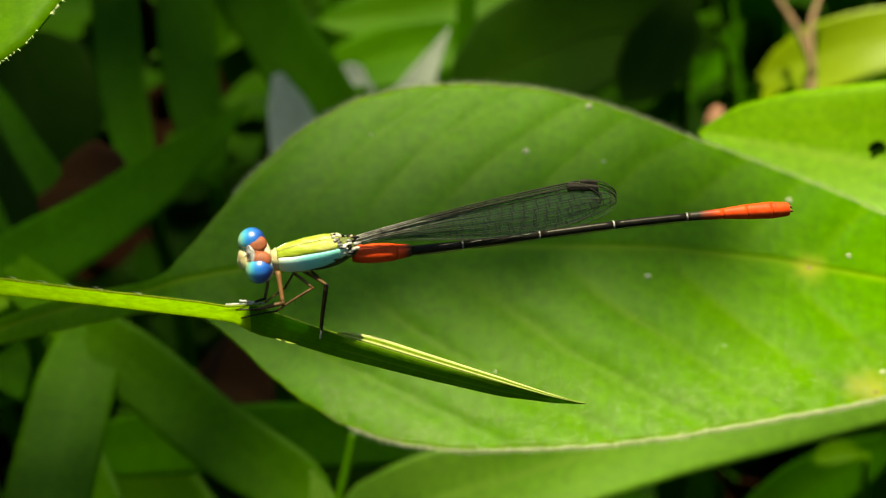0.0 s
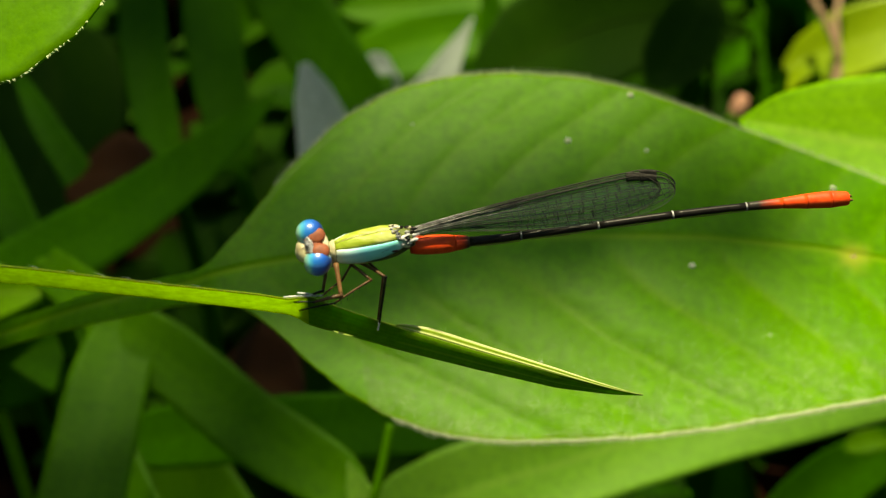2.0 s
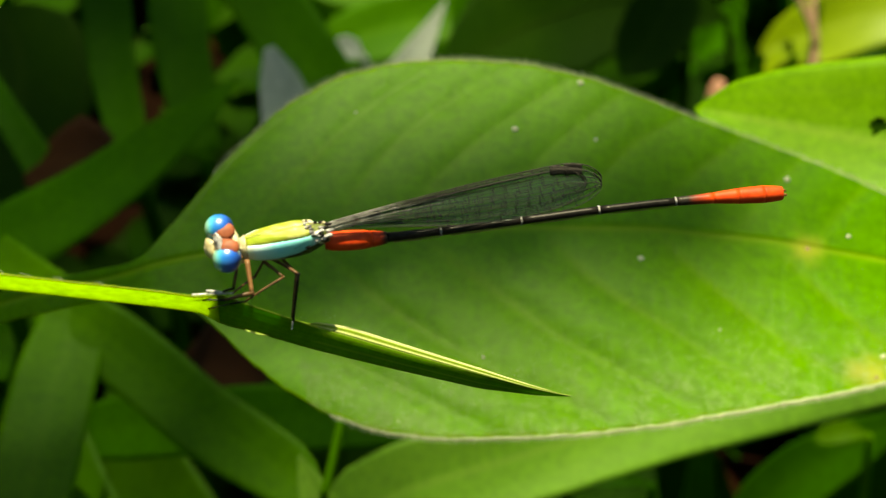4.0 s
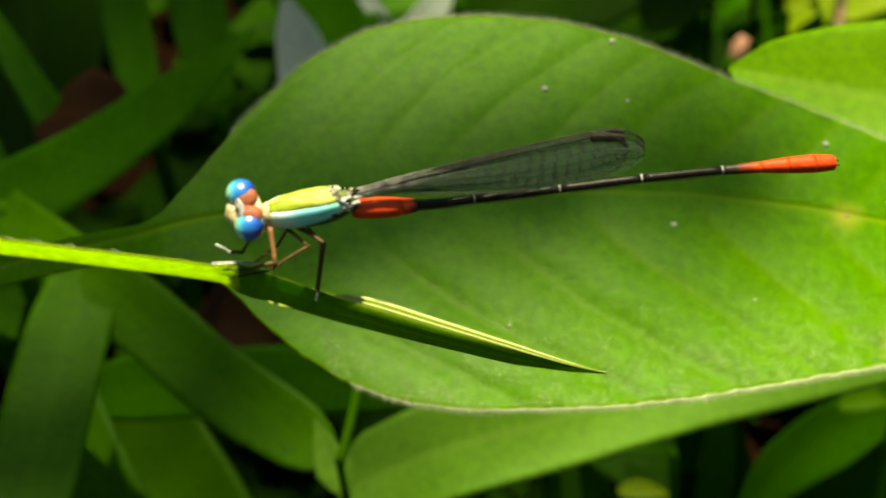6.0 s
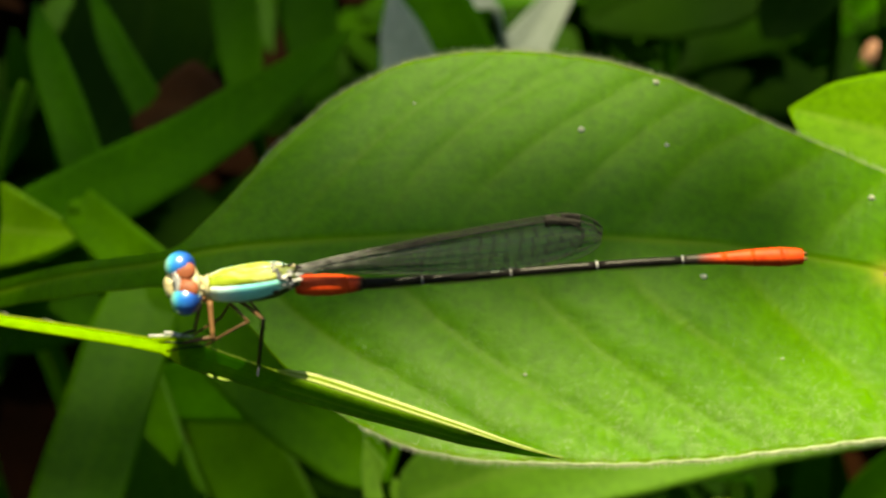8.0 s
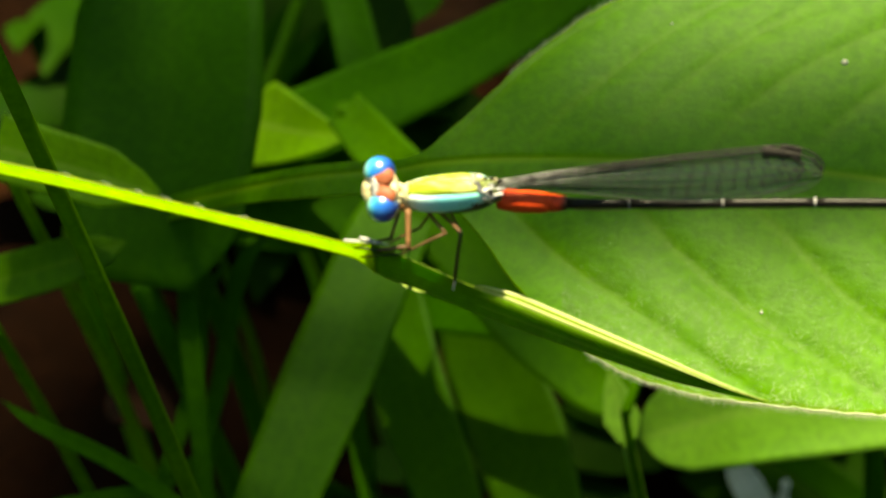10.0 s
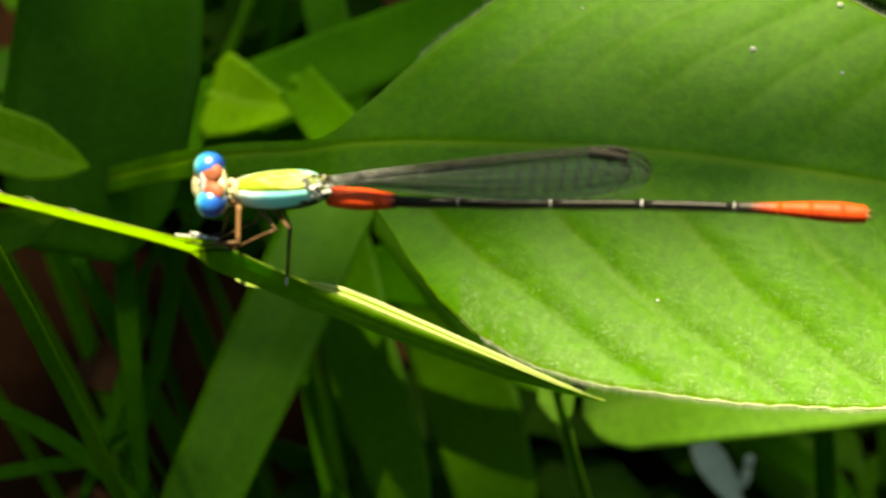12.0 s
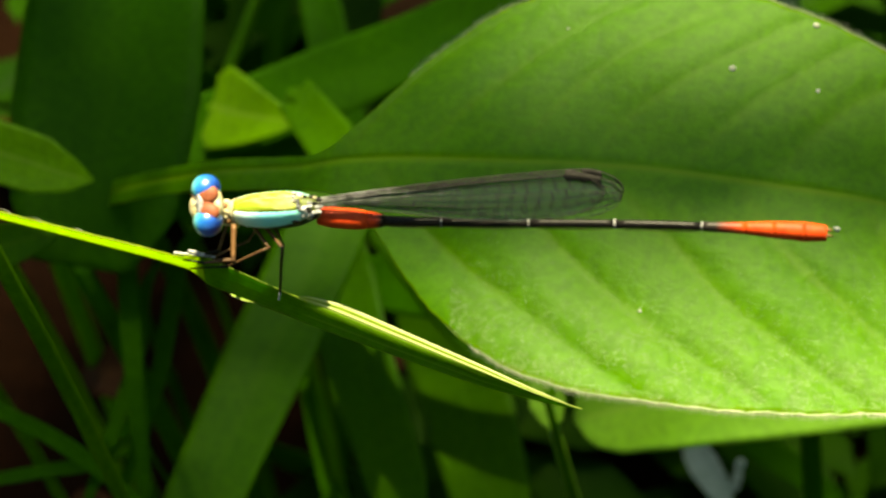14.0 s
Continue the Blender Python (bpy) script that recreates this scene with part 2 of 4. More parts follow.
def spline(points, count):
    """Points evenly spread in the parameter along a smooth curve through the given ones."""
    p = [Vector(q) for q in points]
    p = [2 * p[0] - p[1], *p, 2 * p[-1] - p[-2]]
    out = []
    for i in range(count):
        x = i / (count - 1) * (len(p) - 3)
        k = min(int(x), len(p) - 4)
        t = x - k
        a, b, c, d = p[k:k + 4]
        out.append(0.5 * (2 * b + (c - a) * t + (2 * a - 5 * b + 4 * c - d) * t * t + (3 * b - a - 3 * c + d) * t ** 3))
    return out


def curve_at(stops, x):
    return float(np.interp(x, [s[0] for s in stops], [s[1] for s in stops]))


def closed_sheet(name, rows_of_points, normals, thick, mat, parent=None, label="", veins=None):
    """A thin solid from a grid of points: top, underside and rim."""
    ny, nx = len(rows_of_points), len(rows_of_points[0])
    top = [p for r in rows_of_points for p in r]
    low = [p - q * thick for r, s in zip(rows_of_points, normals) for p, q in zip(r, s)]
    n = nx * ny
    faces = []
    for j in range(ny - 1):
        for i in range(nx - 1):
            a, b, c, d = j * nx + i, j * nx + i + 1, (j + 1) * nx + i + 1, (j + 1) * nx + i
            faces += [(a, b, c, d), (a + n, d + n, c + n, b + n)]
    rim = [i for i in range(nx)] + [j * nx + nx - 1 for j in range(1, ny)] + [(ny - 1) * nx + i for i in range(nx - 2, -1, -1)] + [j * nx for j in range(ny - 2, 0, -1)]
    faces += [(b, a, a + n, b + n) for a, b in zip(rim, rim[1:] + rim[:1])]
    return mesh_object(name, top + low, faces, mat, parent, label, True, None if veins is None else list(veins) * 2)


def blade_sheet(name, spine, width, face, mat, parent=None, shape=((0, 0.5), (0.15, 0.95), (0.5, 1), (0.8, 0.62), (1, 0.03)), fold=0.25, thick=0.2, along=28, across=8, twist=0.0, wave=0.0, label="", rib=0.35):
    """A grass blade or plain long leaf: a strip along a curve, folded at its midrib."""
    pts = spline(spine, along)
    grid, norms, veins = [], [], []
    for i, p in enumerate(pts):
        s = i / (along - 1)
        tangent = (pts[min(i + 1, along - 1)] - pts[max(i - 1, 0)]).normalized()
        side = tangent.cross(Vector(face)).normalized()
        side.rotate(Matrix.Rotation(radians(twist) * (s - 0.5), 3, tangent))
        nor = side.cross(tangent).normalized()
        half = 0.5 * width * curve_at(shape, s)
        row, nrow = [], []
        for k in range(across + 1):
            x = 2 * k / across - 1
            lift = fold * half * (abs(x) ** 1.3) + wave * half * math.sin(9 * s + 3 * x) * abs(x)
            row.append(p + side * (x * half) + nor * lift)
            nrow.append((nor - side * (fold * (1 if x > 0 else -1) * (abs(x) > 0.01))).normalized())
            veins.append(max(0.0, 1 - abs(x) * across * 0.7) * rib + 0.06 * (k % 2))
        grid.append(row)
        norms.append(nrow)
    return closed_sheet(name, grid, norms, thick, mat, parent, label, veins)


def tube(name, points, radii, mat, parent=None, label="", sides=8, count=None):
    pts = spline(points, count) if count else [Vector(q) for q in points]
    m = len(pts)
    rad = [float(np.interp(i / (m - 1), np.linspace(0, 1, len(radii)), radii)) for i in range(m)]
    verts, faces = [], []
    ref = Vector((0.13, 0.37, 0.91))
    for i, p in enumerate(pts):
        t = (pts[min(i + 1, m - 1)] - pts[max(i - 1, 0)]).normalized()
        a = t.cross(ref).normalized()
        b = t.cross(a)
        verts += [p + (a * math.cos(2 * math.pi * k / sides) + b * math.sin(2 * math.pi * k / sides)) * rad[i] for k in range(sides)]
    for i in range(m - 1):
        for k in range(sides):
            faces.append((i * sides + k, i * sides + (k + 1) % sides, (i + 1) * sides + (k + 1) % sides, (i + 1) * sides + k))
    faces += [tuple(range(sides))[::-1], tuple(range((m - 1) * sides, m * sides))]
    return mesh_object(name, verts, faces, mat, parent, label)


def ball(name, centre, axes, radii, mat, parent=None, label="", rings=14, sides=20, shape=None):
    """An ellipsoid with its own axes; shape(direction) may swell or pinch it."""
    verts, faces = [], []
    x, y, z = (Vector(a) for a in axes)
    for i in range(rings + 1):
        a = math.pi * i / rings
        for k in range(sides):
            b = 2 * math.pi * k / sides
            d = Vector((math.sin(a) * math.cos(b), math.sin(a) * math.sin(b), math.cos(a)))
            g = shape(d) if shape else 1.0
            verts.append(Vector(centre) + (x * d.x * radii[0] + y * d.y * radii[1] + z * d.z * radii[2]) * g)
    for i in range(rings):
        for k in range(sides):
            faces.append((i * sides + k, i * sides + (k + 1) % sides, (i + 1) * sides + (k + 1) % sides, (i + 1) * sides + k))
    return mesh_object(name, verts, faces, mat, parent, label)


GROUND = -262.0


def stem_to_ground(parent, top, radius, mat, lean=(0.0, 0.0)):
    """A stalk from a leaf's base down into the soil."""
    top = Vector(top)
    foot = Vector((top.x + lean[0], top.y + lean[1], GROUND - 12))
    half = top.lerp(foot, 0.5) + Vector((lean[0] * 0.2 + 3, lean[1] * 0.2 + 2, 0))
    return tube("stalk", [top, top.lerp(half, 0.5) + Vector((1, 1, 2)), half, foot], (radius * 0.8, radius, radius * 1.3), mat, parent, count=14)


# ---- the broad leaf under the insect ----
LEAF_O = Vector((-13.44, 40.05, -44.06))
LEAF_U = Vector((0.9735, 0.1977, -0.1152))
LEAF_V = Vector((-0.1585, 0.9457, 0.2838))
LEAF_N = LEAF_U.cross(LEAF_V)
LEAF_BOW = LEAF_N - 0.57 * LEAF_V - 0.2 * LEAF_U
LEAF_DROOP = Vector((-0.34, 0.56, -0.755))
LEAF_UPPER = ((-48, -8.0), (-40, -5.2), (-30, -3.0), (-23.5, -1.8), (-16, -1.2), (-13.7, -0.8), (-12.5, 0.7), (-9.4, 3.8), (-4.7, 9.3), (1.7, 15.0), (7.9, 18.3), (14, 19.5), (20, 19.5), (27, 18.5), (33, 16.5), (38, 14), (43, 11.1), (49, 8), (55, 4.8), (62, 0.5), (70, -5), (78, -12.5))
LEAF_LOWER = ((-48, -11.0), (-40, -8.3), (-30, -5.8), (-16, -4.4), (-11.5, -4.6), (-8.9, -6.4), (-5.5, -10.7), (-3.2, -13.5), (1, -17), (6, -19.4), (12, -20.6), (18, -21), (26, -21.2), (33, -20.9), (42, -20.1), (52, -19.2), (62, -17.6), (70, -15.6), (78, -13.0))
LEAF_MID = ((-48, -9.3), (-40, -6.5), (-30, -4.3), (-24, -3.1), (-16, -2.3), (-12, -1.2), (-7, -0.5), (0, 0), (10, 0.5), (18, 0.5), (28, -0.2), (36, -0.9), (48, -3.2), (60, -6.5), (78, -12.7))


def leaf_vein(u, v, base):
    """How near a point of the leaf is to its midrib and to the side veins that sweep towards the tip: (colour, depth)."""
    d = abs(v - base)
    mid = math.exp(-(d / 0.33) ** 2) * (0.9 if u < 62 else 0.6)
    side, quilt = 0.0, 0.0
    if u > -14:
        pitch, first = (8.0, 4.0) if v > base else (11.2, 2.6)
        bend = 0.6 * d + 0.03 * d * d
        phase = (u - bend - first + 0.7 * noise.noise(Vector((u * 0.1, v * 0.1, 9)))) / pitch
        gap = abs(phase - round(phase)) * pitch
        near = min(1.0, d / 1.2)
        side = near * min(1.0, 0.2 + d / 10) * math.exp(-(gap / 0.62) ** 2) * max(0.0, 1 - d / 21)
        quilt = -near * abs(math.sin(math.pi * phase)) ** 0.8 * min(1.0, d / 7) * (0.45 if v > base else 1.0)
    return max(mid, (0.6 if v < base else 0.3) * side), mid, side, quilt


def smooth_curve(stops, x):
    return sum(curve_at(stops, x + k) for k in (-1.2, -0.6, 0, 0.6, 1.2)) / 5


def leaf_point(u, v, base):
    colour, mid, side, quilt = leaf_vein(u, v, base)
    bow = 1.6 - 0.0022 * (u - 40) ** 2 * (1 if u > -14 else 0) - (0.0022 * 54 ** 2 + (-14 - u) * 0.12 if u <= -14 else 0)
    w = v - base
    bow += (0.0018 if w < 0 else -0.001) * w * w - 0.24 * mid - 0.05 * side - 0.42 * quilt
    bow += 0.5 * noise.noise(Vector((u * 0.07, v * 0.09, 3.1)))
    sunk = 0.075 * max(0.0, -12.5 - u) ** 2
    return LEAF_O + LEAF_U * u + LEAF_V * v + LEAF_BOW * bow + LEAF_DROOP * sunk, colour


def broad_leaf_main():
    thing = new("broad_leaf")
    along, across = 210, 84
    grid, norms, veins = [], [], []
    for i in range(along + 1):
        u = -48 + 126 * i / along
        hi, lo, base = smooth_curve(LEAF_UPPER, u), smooth_curve(LEAF_LOWER, u), smooth_curve(LEAF_MID, u)
        rough = 1.0 if u > -8 else 0.25
        hi += rough * (0.10 * math.sin(u * 2.1) + 0.07 * math.sin(u * 5.3 + 1))
        lo += rough * (0.10 * math.sin(u * 1.9 + 2) + 0.08 * math.sin(u * 4.7))
        row = []
        for k in range(across + 1):
            x = 2 * k / across - 1
            v = base + (hi - base) * x if x > 0 else base + (base - lo) * x
            p, c = leaf_point(u, v, base)
            row.append(p)
            edge = max(0.0, (abs(x) - 0.985) / 0.015)
            veins.append(min(1.0, max(c, edge * 0.9)))
        grid.append(row)
        norms.append([LEAF_N] * (across + 1))
    blade = closed_sheet("leaf_blade", grid, norms, 0.3, leaf_green, thing, veins=veins)
    # downy hairs along both margins
    rng = random.Random(5)
    verts, faces = [], []
    for _ in range(6500):
        lower = rng.random() < 0.7
        u = rng.uniform(2 if lower else -6, 68)
        v = smooth_curve(LEAF_LOWER if lower else LEAF_UPPER, u)
        p, c = leaf_point(u, v, smooth_curve(LEAF_MID, u))
        out = (LEAF_V * (-1 if lower else 1) + LEAF_U * rng.uniform(-0.7, 0.7) + LEAF_N * rng.uniform(-0.2, 0.9)).normalized() * rng.uniform(0.3, 0.9)
        s = LEAF_U * 0.010
        k = len(verts)
        verts += [p - s, p + s, p + LEAF_N * 0.04, p + out]
        faces += [(k, k + 1, k + 3), (k + 1, k + 2, k + 3), (k + 2, k, k + 3)]
    tagged(mesh_object("margin_hairs", verts, faces, hair_pale, thing, "pale downy hairs along the leaf margin", False), kind="stuff")
    # the thick pale margin, and short pale down that imitates mottled sheen, densest towards the lower edge
    for stops, u0, u1, r in ((LEAF_LOWER, 2, 70, 0.075), (LEAF_UPPER, -6, 66, 0.05)):
        line = []
        for i in range(120):
            u = u0 + (u1 - u0) * i / 119
            line.append(leaf_point(u, smooth_curve(stops, u) + 0.05 * math.sin(u * 2.3) + 0.04 * math.sin(u * 6.1), smooth_curve(LEAF_MID, u))[0] + LEAF_N * 0.05)
        tube("leaf_margin", line, (r * 0.3, r, r, r * 0.6), margin_pale, thing, "pale thickened leaf margin", 6)
    verts, faces = [], []
    for _ in range(60000):
        u = rng.uniform(0, 68)
        base, low = smooth_curve(LEAF_MID, u), smooth_curve(LEAF_LOWER, u)
        v = base + (low - base) * (1 - abs(rng.gauss(0, 0.24)))
        if v > base - 1 or noise.noise(Vector((u * 0.5, v * 0.5, 2))) + 0.6 * noise.noise(Vector((u * 1.7, v * 1.7, 7))) < rng.uniform(-0.5, 0.45):
            continue
        p = leaf_point(u, v, base)[0]
        out = (LEAF_V * rng.uniform(-1, 0.4) + LEAF_U * rng.uniform(-0.8, 0.8) + LEAF_N * rng.uniform(0.2, 0.7)).normalized() * rng.uniform(0.12, 0.28)
        s = LEAF_U * 0.011
        k = len(verts)
        verts += [p - s, p + s, p + out]
        faces += [(k, k + 1, k + 2)]
    tagged(mesh_object("sheen_down", verts, faces, margin_pale, thing, "short pale down standing in for sheen on the leaf", False), kind="stuff")
    # yellowed patches: how far each place of the leaf has faded
    fade = []
    for j in range(2):
        for row, r0 in zip(grid, range(along + 1)):
            u = -48 + 126 * r0 / along
            for p in row:
                v = (p - LEAF_O).dot(LEAF_V)
                f = 0.0
                for cu, cv, r in ((50.9, -4.2, 1.2), (54.0, -18.0, 1.5), (52.6, -17.4, 1.0)):
                    d = math.hypot(u - cu, v - cv - LEAF_V.dot(LEAF_BOW) * (p - LEAF_O).dot(LEAF_N)) / r
                    f = max(f, math.exp(-d ** 2 * (0.8 + 0.5 * noise.noise(p * 0.9))))
                fade.append(f)
    blade.data.attributes.new("fade", "FLOAT", "POINT").data.foreach_set("value", fade)
    for u, v, r in ((51.0, -4.3, 0.34), (54.2, -18.2, 0.25)):
        p = leaf_point(u, v, smooth_curve(LEAF_MID, u))[0]
        ball("scar", p + LEAF_N * 0.02, (LEAF_U, LEAF_V, LEAF_N), (r, r * 0.6, 0.06), stem_brown, thing, "small brown scar in a yellowed patch", 6, 10)
    end = leaf_point(-46, -8.6, -8.6)[0]
    tube("leaf_stalk", [end, end - LEAF_U * 4 + LEAF_DROOP * 16, end - LEAF_U * 8 + LEAF_DROOP * 36 + Vector((0, 0, -8)), Vector((end.x - 26, end.y + 24, GROUND + 40)), Vector((end.x - 28, end.y + 25, GROUND - 12))], (1.0, 1.5, 1.7, 2.0), leaf_green, thing, count=28, sides=10)
    tagged(thing, "large oval green leaf with sunken veins and downy margin", "leaf")
    for u, v, r in ((24.4, 11.0, 0.33), (32.2, 9.3, 0.2), (32.0, 15.9, 0.33), (34.0, -4.0, 0.3), (50.8, 3.5, 0.3), (17.0, -13.0, 0.16), (55.5, -16.2, 0.26), (55.6, -3.3, 0.22), (9.0, 14.0, 0.12), (40.0, -12.0, 0.14)):
        p, c = leaf_point(u, v, smooth_curve(LEAF_MID, u))
        grit = ball("grit_speck", p + LEAF_N * (r * 0.35), (LEAF_U, LEAF_V, LEAF_N), (r, r * 0.8, r * 0.6), speck_pale, None, "", 6, 9, lambda d: 1 + 0.3 * noise.noise(Vector(d) * 2.5 + Vector((u, v, 0))))
        tagged(grit, "pale speck of grit lying on the broad leaf", "speck", "grit on the leaf")


broad_leaf_main()


# ---- the grass blade that the insect sits on ----
def perch_blade():
    thing = new("perch_blade")
    # place along the blade (x), height of its middle, width, turn of its face above the level
    line = ((-70, 9.2, 4.2, -28), (-45, 5.6, 4.2, -28), (-30, 2.3, 4.0, -27), (-23.4, 0.6, 3.7, -27), (-16, -1.3, 3.5, -25), (-13.7, -2.05, 2.9, -22), (-12.6, -2.5, 2.4, 12), (-10.5, -3.68, 2.05, 14), (-6.9, -5.72, 1.9, 14), (-1.6, -8.42, 1.58, 15), (4.2, -11.25, 1.2, 14), (8, -12.75, 0.62, 0), (10.3, -13.4, 0.05, 0))
    xs = [r[0] for r in line]
    along = 110
    face, norms, veins, rim, rnorms, rveins = [], [], [], [], [], []
    for i in range(along + 1):
        s = i / along
        x = -70 + 80.3 * s ** 0.8
        z, w, turn = (sum(float(np.interp(x + k, xs, [r[j] for r in line])) for k in (-0.4, 0, 0.4)) / 3 for j in (1, 2, 3))
        w = float(np.interp(x, xs, [r[2] for r in line]))
        y = -5.2 + 0.0727 * (x + 13.2)
        nor = Vector((0.0, -math.cos(radians(turn)), math.sin(radians(turn))))
        side = Vector((0.0, math.sin(radians(turn)), math.cos(radians(turn))))
        mid = Vector((x, y, z))
        row = []
        for k in range(13):
            q = 2 * k / 12 - 1
            groove = 0.010 * math.cos(q * 9.4) + 0.08 * (1 - q * q)
            turned = max(0.0, q - 0.62) * 0.5 * w * float(np.interp(x, (-7.0, -5.6, 0.0, 5.0), (0.0, 0.62, 0.6, 0.2)))
            row.append(mid + side * (q * w / 2) - nor * (groove * min(1, w)) + Vector((0.0, 1.0, -1.0)) * turned)
            veins.append(0.10 * (0.5 + 0.5 * math.cos(q * 18.8)) + (0.6 if k == 12 else 0.35 if k == 0 else 0) + (0.28 if k in (4, 9) and x > -7 else 0))
        face.append(row)
        norms.append([nor] * 13)
        # the upper half, folded back over the crease
        lid = max(0.02, 0.62 * min(1.0, w / 1.7) * float(np.interp(x, (-70, -7.3, -6.5, -4.6, 10.3), (0.04, 0.04, 0.55, 1.0, 0.9))))
        back = Vector((0.0, 0.86, 0.5))
        row = []
        for k in range(9):
            row.append(face[-1][12] + back * (lid * k / 8) + Vector((0, 0, 0.05 * math.sin(k * 1.57))))
            # the paleness is faded out where the insect's shadow covers the edge
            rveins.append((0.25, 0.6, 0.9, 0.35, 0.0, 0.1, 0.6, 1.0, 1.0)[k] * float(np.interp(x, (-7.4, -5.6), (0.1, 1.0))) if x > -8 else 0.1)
        rim.append(row)
        rnorms.append([Vector((0.0, -0.5, 0.86))] * 9)
    kink = next(i for i in range(along + 1) if -70 + 80.3 * (i / along) ** 0.8 > -13.3)
    closed_sheet("blade_face", face[:kink + 1], norms[:kink + 1], 0.09, perch_green, thing, "yellow-green blade, sunlight in its colour", veins[:13 * (kink + 1)])
    # turned and coloured darker from the kink on, where the shadow begins
    closed_sheet("twisted_tip", face[kink:], norms[kink:], 0.09, tip_shaded, thing, "twisted tip, darker green for the insect's shadow", veins[13 * kink:])
    closed_sheet("folded_edge", rim, rnorms, 0.09, perch_rim, thing, "folded edge, paled as sunlit", rveins)
    # the lower margin, rolled up into the light just past the twist
    roll, rollnorms, rollveins = [], [], []
    for i in range(15):
        t = i / 14
        x = -11.2 + 1.5 * t
        z, w, turn = (float(np.interp(x, xs, [r[j] for r in line])) for j in (1, 2, 3))
        p = Vector((x, -5.3 + 0.0727 * (x + 13.2) - 0.5 * w * math.sin(radians(turn)), z - 0.5 * w * math.cos(radians(turn)) + 0.3))
        h = 0.5 * math.sin(math.pi * min(1.0, t * 1.1 + 0.02)) ** 0.7 if t < 0.9 else 0.02
        roll.append([p + Vector((0.0, -0.5, 0.2)) * (h * k / 4) + Vector((0, -0.06, 0)) for k in range(5)])
        rollnorms.append([Vector((0.0, -0.6, 0.8))] * 5)
        rollveins += [0.1, 0.1, 0.2, 0.4, 0.7]
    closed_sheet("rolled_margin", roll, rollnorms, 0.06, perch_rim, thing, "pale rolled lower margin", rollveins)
    # short stiff hairs on the upper edge
    rng = random.Random(8)
    for x in (-29.5, -27.2, -25.4, -23.8, -21.9, -19.4):
        z, w, turn = (float(np.interp(x, xs, [r[j] for r in line])) for j in (1, 2, 3))
        p = Vector((x, -5.2 + 0.0727 * (x + 13.2) - 0.2 * w, z + 0.4 * w))
        tube("hair", [p, p + Vector((-0.25, 0.1, 0.25)), p + Vector((-0.75, 0.15, 0.36))], (0.018, 0.004), hair_pale, thing, sides=5)
    low = Vector((-70, -9.3, 9.0))
    tube("culm", [low, low + Vector((-22, -2, -6)), low + Vector((-40, -4, -60)), low + Vector((-46, -4, -160)), low + Vector((-48, -4, -275))], (0.7, 0.8, 1.2), perch_green, thing, "grass stem down to the soil", count=16)
    tagged(thing, "long narrow yellow-green grass blade, folded lengthwise, holding the insect", "grass blade")


perch_blade()


# ---- the damselfly ----
fly = tagged(new("damselfly"), "slender damselfly with blue eyes, lime thorax and orange-tipped black abdomen", "damselfly")
BODY_X = Vector((0.985, 0.172, 0.006)).normalized()
BODY_Z = (Vector((0.02, -0.10, 0.99)) - BODY_X * BODY_X.dot(Vector((0.02, -0.10, 0.99)))).normalized()
BODY_Y = BODY_Z.cross(BODY_X)
BODY_O = Vector((-6.7, -1.55, -0.45))
AXES = (BODY_X, BODY_Y, BODY_Z)


def body(x, y, z):
    return BODY_O + BODY_X * x + BODY_Y * y + BODY_Z * z


def lathe(name, sections, mat, parent, label="", sides=18):
    """A body part from rings: (x, side, height, half width, half height)."""
    verts, faces = [], []
    for x, y, z, w, h in sections:
        verts += [body(x, y + w * math.cos(2 * math.pi * k / sides), z + h * math.sin(2 * math.pi * k / sides)) for k in range(sides)]
    for i in range(len(sections) - 1):
        for k in range(sides):
            faces.append((i * sides + k, i * sides + (k + 1) % sides, (i + 1) * sides + (k + 1) % sides, (i + 1) * sides + k))
    faces += [tuple(range(sides))[::-1], tuple(range((len(sections) - 1) * sides, len(sections) * sides))]
    ob = mesh_object(name, verts, faces, mat, parent, label)
    ob.data.polygons[-1].use_smooth = ob.data.polygons[-2].use_smooth = False
    return ob


THORAX = ((-4.7, 0.5, 0.5), (-4.4, 0.72, 0.78), (-3.6, 0.92, 1.05), (-2.4, 1.02, 1.22), (-1.2, 1.02, 1.28), (-0.3, 0.92, 1.14), (0.4, 0.7, 0.88), (1.0, 0.5, 0.6))


def thorax_skin(x, angle, grow=0.0):
    """A point on the thorax; angle from the side (0) to the back (90), minus for the far side of the back."""
    w, h = (float(np.interp(x, [r[0] for r in THORAX], [r[j] for r in THORAX])) for j in (1, 2))
    c = 0.84 + 0.075 * x
    return body(x, -(w + grow) * math.cos(radians(angle)), c + 0.35 + (h + grow) * math.sin(radians(angle)))


def thorax_plate(name, corners, mat, parent, label, grow=0.05):
    """A band on the thorax between two edges: rows of (x, lower angle, upper angle)."""
    grid, norms = [], []
    xs = [c[0] for c in corners]
    for i in range(19):
        x = xs[0] + (xs[-1] - xs[0]) * i / 18
        lo, hi = (float(np.interp(x, xs, [c[j] for c in corners])) for j in (1, 2))
        row, nrow = [], []
        for k in range(11):
            a = lo + (hi - lo) * k / 10
            edge = min(k, 10 - k, i * 0.8, (18 - i) * 0.8)
            row.append(thorax_skin(x, a, grow * min(1.0, edge / 2.0)))
            nrow.append((thorax_skin(x, a, 1) - thorax_skin(x, a, 0)).normalized())
        grid.append(row)
        norms.append(nrow)
    return closed_sheet(name, grid, norms, 0.08, mat, parent, label)


